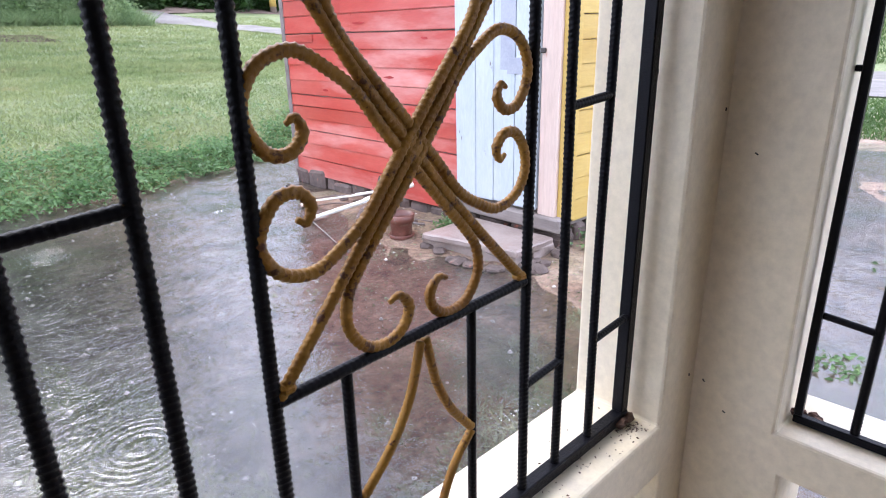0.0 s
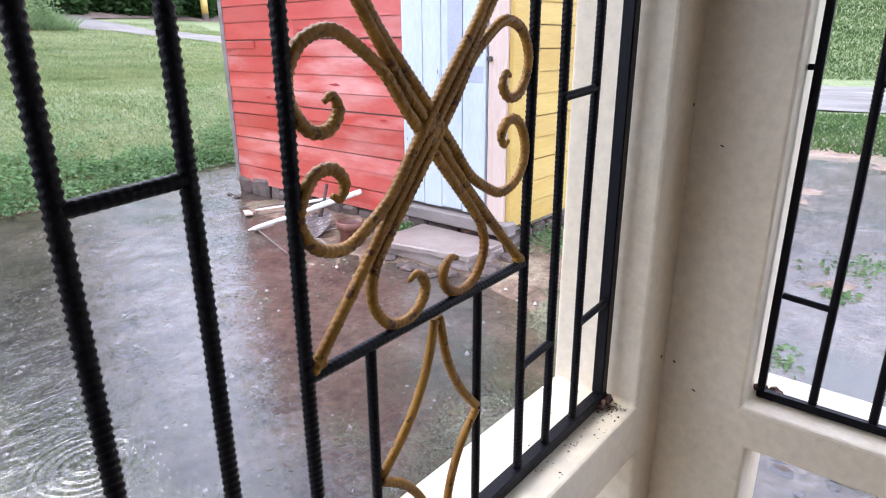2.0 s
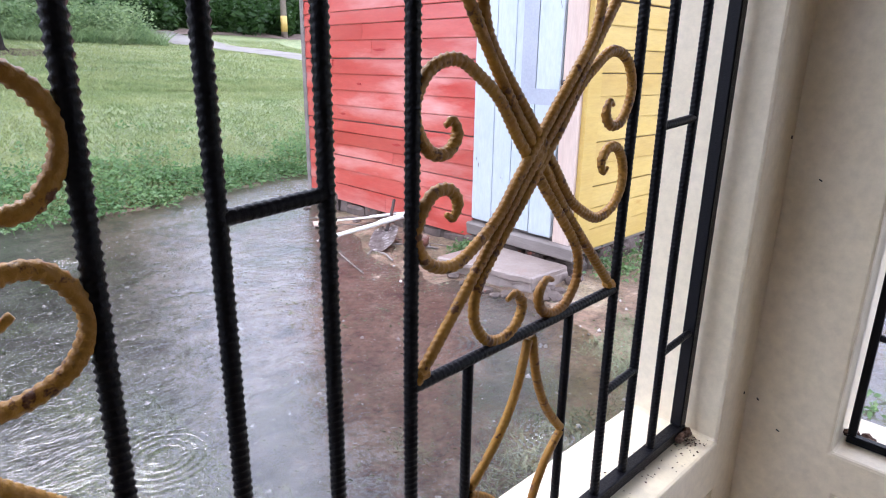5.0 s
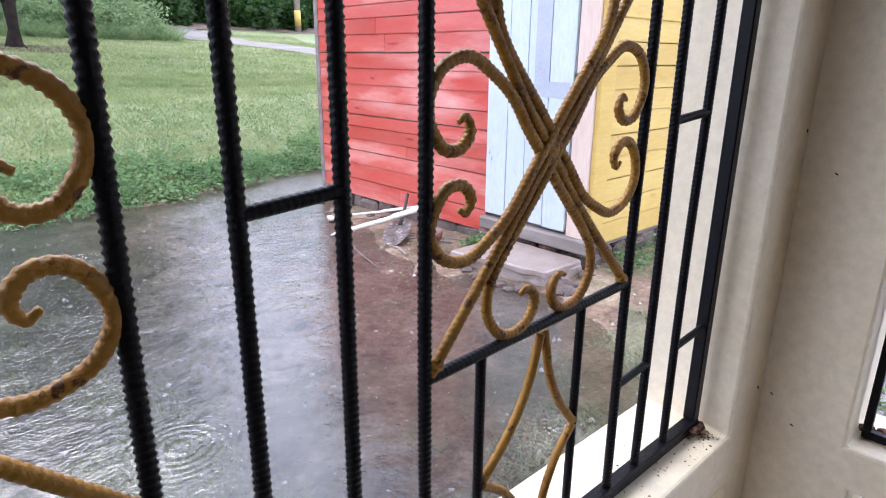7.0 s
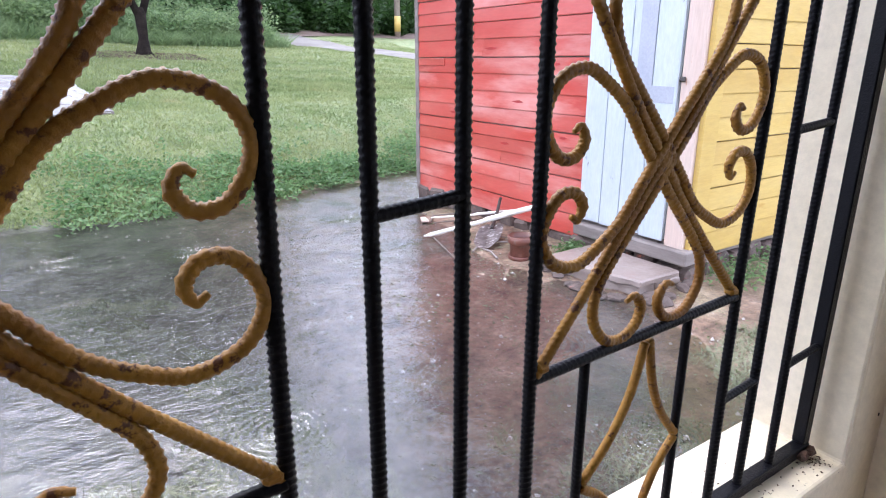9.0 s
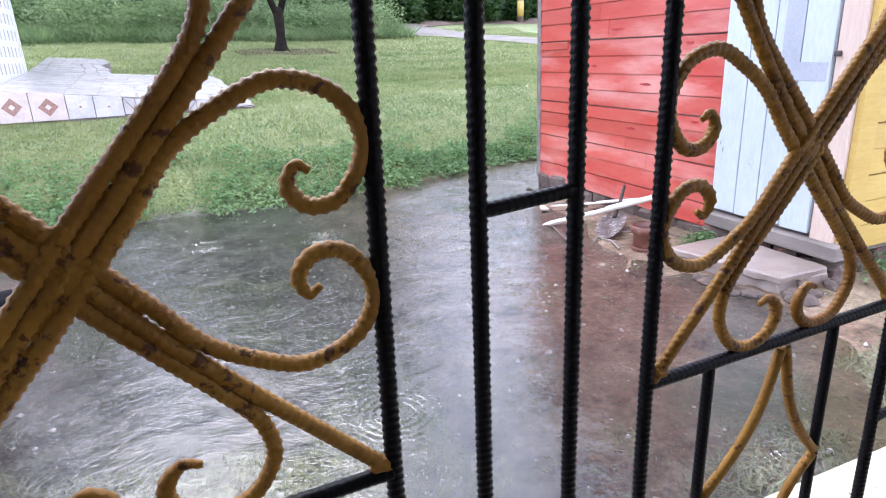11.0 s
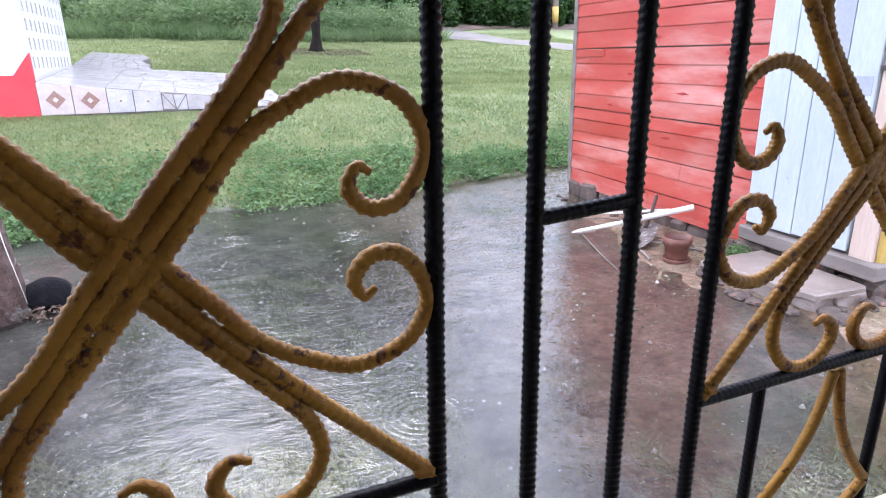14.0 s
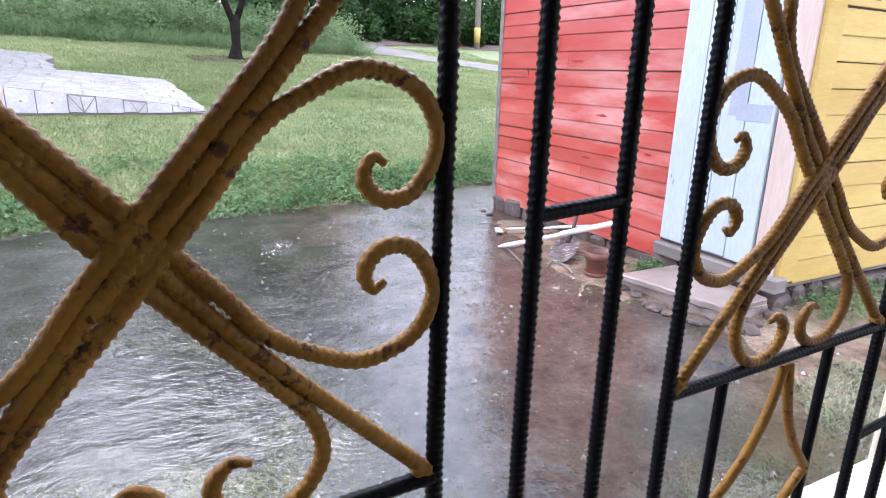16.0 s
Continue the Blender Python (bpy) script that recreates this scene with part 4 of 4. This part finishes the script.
def terrace():
    """A second, higher paved strip along the house behind the porch."""
    t = thing("terrace", "ragged pale paved strip beside the white house", "terrace", (0, 0, 0))
    rnd = random.Random(4)
    bm = bmesh.new()
    rows = []
    for j in range(9):
        y = BACK + 0.012 + 0.27 * j
        x1 = -1.28 - 0.05 * j + rnd.uniform(-0.14, 0.1)
        row = []
        for i in range(7):
            x = HX + (x1 - HX) * i / 6
            row.append((x, y, HZ + 0.632 - 0.076 * (x - HX) + 0.11 * (y - BACK)))
        rows.append(row)
    up = [[bm.verts.new(q) for q in r] for r in rows]
    dn = [[bm.verts.new((q[0], q[1], q[2] - 0.5)) for q in r] for r in rows]
    for j in range(8):
        for i in range(6):
            bm.faces.new((up[j][i], up[j][i + 1], up[j + 1][i + 1], up[j + 1][i]))
        bm.faces.new((up[j][6], dn[j][6], dn[j + 1][6], up[j + 1][6]))
    for i in range(6):
        bm.faces.new((dn[0][i], dn[0][i + 1], up[0][i + 1], up[0][i]))
    part("base", bm, MORTAR, t)
    for j in range(8):
        for i in range(6):
            q = [Vector(rows[j][i]), Vector(rows[j][i + 1]), Vector(rows[j + 1][i + 1]), Vector(rows[j + 1][i])]
            m = sum(q, Vector()) / 4
            bm = bmesh.new()
            f = [bm.verts.new(m + (v - m) * rnd.uniform(0.86, 0.97) + Vector((0, 0, 0.012))) for v in q]
            r = [bm.verts.new(v.co - Vector((0, 0, 0.02))) for v in f]
            bm.faces.new(f)
            for n in range(4):
                bm.faces.new((f[n], r[n], r[(n + 1) % 4], f[(n + 1) % 4]))
            part("tile", bm, TILE, t)
    return t


terrace()

# ---- vegetation ----
RNG = np.random.default_rng(3)


def leaf_cloud(name, centres, size, material, flat=0.5, narrow=0.45, shape=4):
    """Many small leaves, each a bent pair of triangles, at the given places."""
    c = np.asarray(centres, float)
    n = len(c)
    d = RNG.normal(size=(n, 3))
    d[:, 2] *= flat
    d /= np.linalg.norm(d, axis=1)[:, None]
    e = np.cross(d, RNG.normal(size=(n, 3)))
    e /= np.linalg.norm(e, axis=1)[:, None]
    s = (size * RNG.uniform(0.6, 1.3, n))[:, None]
    v = np.stack([c - d * s, c + e * s * narrow, c + d * s, c - e * s * narrow], 1)
    v[:, 1:4:2, 2] += (s * 0.2)
    faces = np.arange(4 * n).reshape(n, 4)
    return arrays(name, v.reshape(-1, 3).tolist(), faces.tolist(), material)


def blobs(spots, n, lump=1.0):
    """Places filling several ragged lumps (x, y, z, rx, rz), denser at their shells."""
    out = []
    for x, y, z, rx, rz in spots:
        k = RNG.normal(size=(n, 3))
        k /= np.linalg.norm(k, axis=1)[:, None]
        r = RNG.uniform(0.25, 1.0, (n, 1)) ** 0.45
        out.append(np.array((x, y, z)) + k * r * np.array((rx, rx, rz)) * RNG.uniform(0.85, 1.15, (n, 1)))
    return np.concatenate(out)


GX, GY = np.arange(-24, 41, 0.22), np.arange(-6, 34, 0.22)
GH = np.array([[ground_z(float(x), float(y)) for x in GX] for y in GY])


def ground_many(xs, ys):
    """Heights of many places at once, read from a grid."""
    fx, fy = (xs - GX[0]) / 0.22, (ys - GY[0]) / 0.22
    i, j = np.clip(fx.astype(int), 0, len(GX) - 2), np.clip(fy.astype(int), 0, len(GY) - 2)
    a, b = fx - i, fy - j
    return GH[j, i] * (1 - a) * (1 - b) + GH[j, i + 1] * a * (1 - b) + GH[j + 1, i] * (1 - a) * b + GH[j + 1, i + 1] * a * b


def grass_blades(name, area, count, height, label, power=1.5, material=BLADE, wide=0.2):
    """Short blades as single bent triangles, their feet on the ground."""
    x0, x1, y0, y1 = area
    xs, ys = RNG.uniform(x0, x1, count), y0 + (y1 - y0) * RNG.uniform(0, 1, count) ** power
    zs = ground_many(xs, ys)
    keep = (zs > 0.015) & ~((xs > HX - 6) & (xs < np.where(ys < BACK, 0.66 - 0.14 * (ys - HY), HX + 1.35 - 0.37 * (ys - BACK))) & (ys > HY - 0.03) & (ys < BACK + 2.2)) & ~((np.abs(xs - np.interp(ys, TRACK_Y, TRACK_X)) < 1.15) & (ys > 9)) & ~((xs > 15.2) & (xs < 24) & (ys < 16))
    xs, ys, zs = xs[keep], ys[keep], zs[keep]
    n = len(xs)
    h = height * RNG.uniform(0.5, 1.4, n)
    lean = RNG.normal(size=(n, 2)) * h[:, None] * 0.9
    a = RNG.uniform(0, math.pi, n)
    w = h * wide
    foot = np.stack([xs, ys, zs - 0.008], 1)
    across = np.stack([w * np.cos(a), w * np.sin(a), np.zeros(n)], 1)
    tip = np.stack([xs + lean[:, 0], ys + lean[:, 1], zs + h], 1)
    v = np.stack([foot - across, foot + across, tip], 1).reshape(-1, 3)
    f = np.arange(3 * n).reshape(n, 3)
    return tagged(new(name, arrays(name, v.tolist(), f.tolist(), material)), label, "grass", kind="stuff")


grass_blades("grass", (-8, 8, 6.0, 14), 380000, 0.032, "short wet green lawn grass", 1.3)
grass_blades("far_grass", (-12, 16, 12, 29), 240000, 0.055, "short pale green grass of the upper lawn")
grass_blades("verge_grass", (10.5, 40, -3, 9), 170000, 0.08, "green grass on the verge and bank of the road", 1.0, VERGE_LEAF)


def bank_weeds():
    pts = []
    for _ in range(1500):
        x = RNG.uniform(-7, 6)
        y = bank_line(x) + abs(RNG.normal()) * 0.6 - 0.12
        k = 26
        q = RNG.normal(size=(k, 3)) * np.array((0.13, 0.13, 0.05))
        dens = noise.noise(Vector((x * 0.8, y * 1.5, 9)))
        if dens < -0.15:
            continue
        q[:, 2] = np.abs(q[:, 2])
        pts.append(q + np.array((x, y, max(ground_z(x, y), 0.0) + 0.01)))
    return tagged(new("bank_weeds", leaf_cloud("bank_weeds", np.concatenate(pts), 0.031, LEAF)), "creeping green weeds along the puddle edge", "weeds", kind="stuff")


bank_weeds()


def bush_band(name, xs, y0, y1, h, n, size, material, label):
    spots = []
    for x in xs:
        y = RNG.uniform(y0, y1)
        hh = h * RNG.uniform(0.6, 1.25)
        spots.append((x, y, ground_z(x, y) + hh * 0.4, RNG.uniform(0.7, 1.3), hh * 0.6))
    return tagged(new(name, leaf_cloud(name, blobs(spots, n), size, material)), label, "bushes", kind="stuff")


bush_band("tall_weeds", np.linspace(-22, 9.2, 84), 26.9, 30.5, 1.5, 1000, 0.08, LEAF_PALE, "dense tall pale green weeds behind the lawn")
grass_blades("tall_grass", (-20, 9.6, 26.0, 29.5), 70000, 0.42, "tall pale grass at the edge of the lawn", 0.8, LEAF_PALE, 0.05)
bush_band("bushes", np.linspace(-30, 8.5, 40), 30.5, 35.0, 3.2, 700, 0.17, LEAF, "overgrown green bushes on the slope")
bush_band("dark_shrubs", np.linspace(9.5, 34, 40), 31.0, 34.0, 2.4, 700, 0.17, LEAF_DARK, "dark green shrubs behind the gravel track")
bush_band("dark_bushes", np.linspace(7, 34, 36), 33.0, 38.0, 3.0, 700, 0.2, LEAF_DARK, "dark large-leaved shrubs beyond the track")


def tree(x, y, h, spreadr, trunk_r, label, leaves=9000, size=0.13, first=0.35, fork=0.0):
    z = ground_z(x, y)
    t = thing("tree", label, "tree", (x, y, z))
    lean = RNG.normal(size=2) * 0.15
    top = h * 0.62
    pts = [(0, 0, -0.2), (lean[0] * 0.2, lean[1] * 0.2, 0.25), (lean[0] * 0.5, lean[1] * 0.5, h * 0.25), (lean[0], lean[1], h * 0.45), (lean[0] * 1.5, lean[1] * 1.5, top)]
    if fork:
        # a short flared trunk that parts into two leaning stems
        part("trunk", tube([(0, 0, -0.2), (0.0, 0, 0.12), (0.02, 0, 0.5), (0.0, 0, fork), (0, 0, fork + 0.15)], [trunk_r * 2.6, trunk_r * 1.5, trunk_r, trunk_r * 1.05, trunk_r * 0.9], 14, 0.3), BARK, t, smooth=True)
        for q in (-1, 1):
            stem = [(0.0, 0, fork - 0.2), (q * 0.28, 0.05 * q, fork + 0.55), (q * 0.62, 0.15 * q, fork + 1.5), (q * 1.1, 0.3 * q, h * 0.5)]
            part("stem", tube(stem, [trunk_r * 0.8, trunk_r * 0.68, trunk_r * 0.55, trunk_r * 0.3], 10, 0.25), BARK, t, smooth=True)
    else:
        part("trunk", tube(pts, [trunk_r * 2.3, trunk_r * 1.25, trunk_r, trunk_r * 0.75, trunk_r * 0.4], 12, 0.3), BARK, t, smooth=True)
    spots = []
    for i in range(9):
        a = i * 2.4 + RNG.uniform(-0.4, 0.4)
        zz = h * RNG.uniform(first, 0.6)
        r = spreadr * RNG.uniform(0.55, 1.0)
        end = (lean[0] + r * math.cos(a), lean[1] + r * math.sin(a), zz + h * RNG.uniform(0.08, 0.3))
        mid = (lean[0] + r * 0.45 * math.cos(a), lean[1] + r * 0.45 * math.sin(a), zz + h * 0.08)
        foot = (lean[0], lean[1], zz - h * 0.08) if not fork else (0.9 * (1 if math.cos(a) > 0 else -1), 0.2 * math.cos(a), max(zz - h * 0.08, fork + 1.6))
        part("limb", tube([foot, mid, end], [trunk_r * 0.5, trunk_r * 0.3, trunk_r * 0.1], 8, 0.2), BARK, t, smooth=True)
        spots += [(*end, spreadr * 0.34, h * 0.11), (mid[0], mid[1], mid[2] + h * 0.14, spreadr * 0.3, h * 0.1)]
    spots.append((lean[0], lean[1], h * 0.86, spreadr * 0.5, h * 0.13))
    me = leaf_cloud("crown", blobs(spots, leaves // len(spots)), size, LEAF_DARK)
    ob = new("crown", me)
    ob.parent = t
    return t


tree(3.1, 21.4, 9.6, 4.8, 0.15, "dark leafy shade tree standing on the lawn", 26000, 0.16, 0.28, 1.25)
for i in range(13):
    x = -26 + i * 2.9 + RNG.uniform(-0.8, 0.8)
    tree(x, RNG.uniform(35, 41), RNG.uniform(7.5, 10), 3.6, 0.24, "dense forest tree behind the bushes", 9000, 0.24, 0.15)
for i in range(7):
    tree(11 + i * 4.5, RNG.uniform(40, 46), RNG.uniform(6.0, 7.5), 3.2, 0.2, "dense forest tree beyond the track", 6000, 0.24, 0.15)
for i in range(7):
    tree(RNG.uniform(40, 46), -14 + i * 4.2, RNG.uniform(6.5, 8.5), 3.2, 0.22, "forest tree beyond the muddy road", 5000, 0.24, 0.12)


def scatter_pebbles():
    verts, faces = [], []
    for _ in range(420):
        x, y = RNG.uniform(-2.5, 4.5), RNG.uniform(0.4, 6.6)
        if SX - 0.05 < x and y > SY0 - 0.05:
            continue
        r = RNG.uniform(0.006, 0.020)
        z = max(ground_z(x, y), -0.01)
        i = len(verts)
        k = RNG.uniform(0.6, 1.3, 6)
        verts += [(x + r * k[0], y, z), (x, y + r * k[1], z), (x - r * k[2], y, z), (x, y - r * k[3], z), (x, y, z + r * 0.8 * k[4]), (x, y, z - r * 0.5)]
        faces += [(i + a, i + (a + 1) % 4, i + 4) for a in range(4)] + [(i + (a + 1) % 4, i + a, i + 5) for a in range(4)]
    return tagged(new("pebbles", arrays("pebbles", verts, faces, GRAVEL)), "scattered pale pebbles in the mud and shallow water", "pebbles", kind="stuff")


scatter_pebbles()


def drowned_grass():
    """Sparse blades of flooded turf, in patches, some just breaking the surface."""
    verts, faces = [], []
    for _ in range(200000):
        x, y = RNG.uniform(-3.2, 3.3), 0.25 + 4.2 * RNG.uniform(0, 1) ** 1.3
        if noise.noise(Vector((x * 0.9, y * 0.9, 2.0))) + 0.5 * noise.noise(Vector((x * 3.1, y * 3.1, 7.0))) < -0.22 + 0.10 * y + (0.12 if x > 1.0 else 0.0) + (0.6 if x > 0.5 and y > 1.8 else 0.0):
            continue
        z = ground_z(x, y)
        h = RNG.uniform(0.012, 0.038)
        lx, ly = RNG.normal(size=2) * h * 1.1
        a = RNG.uniform(0, math.pi)
        w = 0.0034
        i = len(verts)
        verts += [(x - w * math.cos(a), y - w * math.sin(a), z), (x + w * math.cos(a), y + w * math.sin(a), z), (x + lx, y + ly, z + h * 0.9)]
        faces.append((i, i + 1, i + 2))
    return tagged(new("drowned_grass", arrays("drowned_grass", verts, faces, DROWNED)), "flattened brown-green turf under shallow water", "grass", kind="stuff")


drowned_grass()


# ---- rubble, litter and weeds round the shed ----
CLUMPS = [(4.84, -0.04, 0.20), (5.1, -0.2, 0.2), (4.25, -0.04, 0.08), (3.05, 0.1, 0.12)]


def rubble(x, y, r, seed):
    rnd = random.Random(seed)
    bm = bmesh.new()
    bmesh.ops.create_icosphere(bm, subdivisions=2, radius=r)
    k = Vector((rnd.uniform(0.8, 1.4), rnd.uniform(0.7, 1.2), rnd.uniform(0.45, 0.7)))
    for v in bm.verts:
        d = v.co.normalized()
        v.co = Vector((v.co.x * k.x, v.co.y * k.y, v.co.z * k.z)) * (1 + 0.35 * noise.noise(d * 1.7 + Vector((seed, 0, 0))))
    ob = solid("stone", bm, STONE, "broken lump of stone half sunk in mud", "stone", group="rubble by the shed")
    ob.location = (x, y, max(ground_z(x, y), -0.02) + r * 0.2)
    ob.rotation_euler = (0, 0, rnd.uniform(0, 6))
    return ob


rs = random.Random(21)
for i in range(26):
    t = rs.random()
    if i < 12:
        rubble(2.88 + rs.uniform(-0.07, 0.05), 2.12 + 0.85 * t, rs.uniform(0.03, 0.065), i)
    elif i < 20:
        rubble(2.95 + 0.55 * t, 2.05 + rs.uniform(-0.08, 0.03), rs.uniform(0.03, 0.07), i)
    else:
        rubble(3.30 + rs.uniform(-0.12, 0.12), 3.0 + 2.8 * t, rs.uniform(0.025, 0.05), i)
for i in range(14):
    rubble(1.95 + rs.uniform(-0.25, 0.3), -0.2 + rs.uniform(-0.15, 0.12), rs.uniform(0.015, 0.04), 40 + i)


def weed_clump(x, y, w, h, label, material=LEAF, n=420):
    pts = RNG.normal(size=(n, 3)) * np.array((w, w, h * 0.5))
    pts[:, 2] = np.abs(pts[:, 2])
    me = leaf_cloud("weed_clump", pts, 0.022, material)
    ob = tagged(new("weed_clump", me), label, "weeds", kind="stuff")
    ob.location = (x, y, max(ground_z(x, y), 0.0))
    return ob


weed_clump(3.34, 3.12, 0.07, 0.09, "small green weeds against the shed base")
weed_clump(3.95, 1.98, 0.14, 0.12, "green weeds below the yellow wall")
weed_clump(4.5, 1.95, 0.18, 0.14, "green weeds below the yellow wall")
for x, y, w in CLUMPS:
    weed_clump(x, y, w * 0.7, 0.012, "low tuft of grass standing in the puddle", LEAF, 90)
weed_clump(-1.75, 4.2, 0.10, 0.05, "flattened brown weeds at the foot of the post", EARTH)


def litter(name, n, area, size, material, label):
    """Flakes of leaf and bark lying on the mud."""
    x0, x1, y0, y1 = area
    c = []
    for _ in range(n):
        x, y = RNG.uniform(x0, x1), RNG.uniform(y0, y1)
        c.append((x, y, ground_z(x, y) + 0.006))
    return tagged(new(name, leaf_cloud(name, c, size, material, flat=0.08, narrow=0.35)), label, "litter", kind="stuff")


litter("leaf_litter", 6000, (0.4, 3.4, 0.3, 5.2), 0.012, DROWNED, "dark bits of leaf and bark on the mud")
litter("tree_litter", 2200, (1.6, 4.7, 19.9, 22.3), 0.06, EARTH, "dark leaf litter and bare soil under the tree")
litter("pale_litter", 2200, (-2.5, 3.4, 0.3, 5.0), 0.010, GRAVEL, "pale scraps on the flooded ground")


def twig(a, b, r):
    a, b = Vector(a), Vector(b)
    m = (a + b) / 2 + Vector((0.02, 0.015, 0.012))
    return solid("twig", tube([tuple(a), tuple(m), tuple(b)], [r, r * 0.9, r * 0.6], 7), GREY_WOOD, "thin bare twig lying on the mud", "twig", group="twigs by the shed")


for i in range(9):
    x, y, a = rs.uniform(2.7, 3.35), rs.uniform(3.5, 5.2), rs.uniform(0, 3.1)
    z = max(ground_z(x, y), 0.0) + 0.012
    k = rs.uniform(0.12, 0.3)
    twig((x - k * math.cos(a), y - k * math.sin(a), z), (x + k * math.cos(a) * 0.8, y + k * math.sin(a) * 0.8, z + 0.01), rs.uniform(0.006, 0.011))


def plank_scrap(x, y, a, size):
    bm = box((-size[0] / 2, -size[1] / 2, 0), (size[0] / 2, size[1] / 2, size[2]), 0.004, jitter=0.006)
    ob = solid("plank_scrap", bm, PINK_WOOD, "short broken board lying by the shed", "board", group="scrap boards")
    ob.location, ob.rotation_euler = (x, y, max(ground_z(x, y), 0.0)), (0.05, 0.12, a)
    return ob


plank_scrap(2.75, 4.35, 0.3, (0.26, 0.06, 0.02))
plank_scrap(2.95, 4.9, 1.1, (0.3, 0.07, 0.02))
plank_scrap(3.15, 4.05, 2.2, (0.22, 0.11, 0.03))


def tub():
    t = thing("plastic_tub", "upturned grey plastic tub outside the wall", "tub", (1.62, -0.62, -0.02))
    part("shell", lathe([(0.19, 0.0), (0.185, 0.02), (0.15, 0.2), (0.13, 0.225), (0.01, 0.23)], 28), TUB_GREY, t, smooth=True)
    part("rim", lathe([(0.185, 0.0), (0.205, 0.004), (0.205, 0.022), (0.187, 0.026)], 28), TUB_GREY, t, smooth=True)
    return t


tub()


def utility_pole():
    x, y = 17.5, 30.5
    p = thing("utility_pole", "grey concrete pole with a yellow painted band", "pole", (x, y, ground_z(x, y)))
    part("shaft", tube([(0, 0, -0.3), (0, 0, 4), (0, 0, 7)], [0.17, 0.15, 0.12], 14), CONCRETE, p, smooth=True)
    part("painted_band", tube([(0, 0, 0.3), (0, 0, 0.7), (0, 0, 1.1)], [0.178, 0.177, 0.176], 14), YELLOW, p, "yellow painted band", smooth=True)
    return p


utility_pole()


def sill_dirt():
    """Specks of rust and dirt gathered on the window sill."""
    c = [(RNG.uniform(0.40, 0.69), min(W_OUT - 0.01, max(W_IN + 0.012, RNG.normal() * 0.035 - 0.01)), Z_SILL + 0.0015) for _ in range(90)]
    c += [(0.66 + RNG.normal() * 0.015, -0.025 + RNG.normal() * 0.012, Z_SILL + 0.0015) for _ in range(60)]
    return tagged(new("sill_dirt", leaf_cloud("sill_dirt", [q for q in c if q[0] < A_R - 0.006], 0.0026, RUST, flat=0.05, narrow=0.6)), "specks of rust and dirt on the window sill", "dirt", kind="stuff")


sill_dirt()


def wall_specks():
    """Small dark flecks on the plaster."""
    wall = bpy.data.objects["wall_east"]
    north = bpy.data.objects["wall_north"]
    for y, z in ((-0.085, 0.985), (-0.13, 0.935), (-0.12, 1.43)):
        part("fleck", box((XC - 0.002, y - 0.001, z - 0.0035), (XC + 0.001, y + 0.001, z + 0.003), 0.0005, Matrix.Rotation(y * 9, 4, "X")), DARK, wall)
    for x, z in ((0.80, 1.0), (0.812, 1.5)):
        part("fleck", box((x - 0.001, W_IN - 0.002, z - 0.003), (x + 0.001, W_IN + 0.001, z + 0.003), 0.0005), DARK, north)


wall_specks()
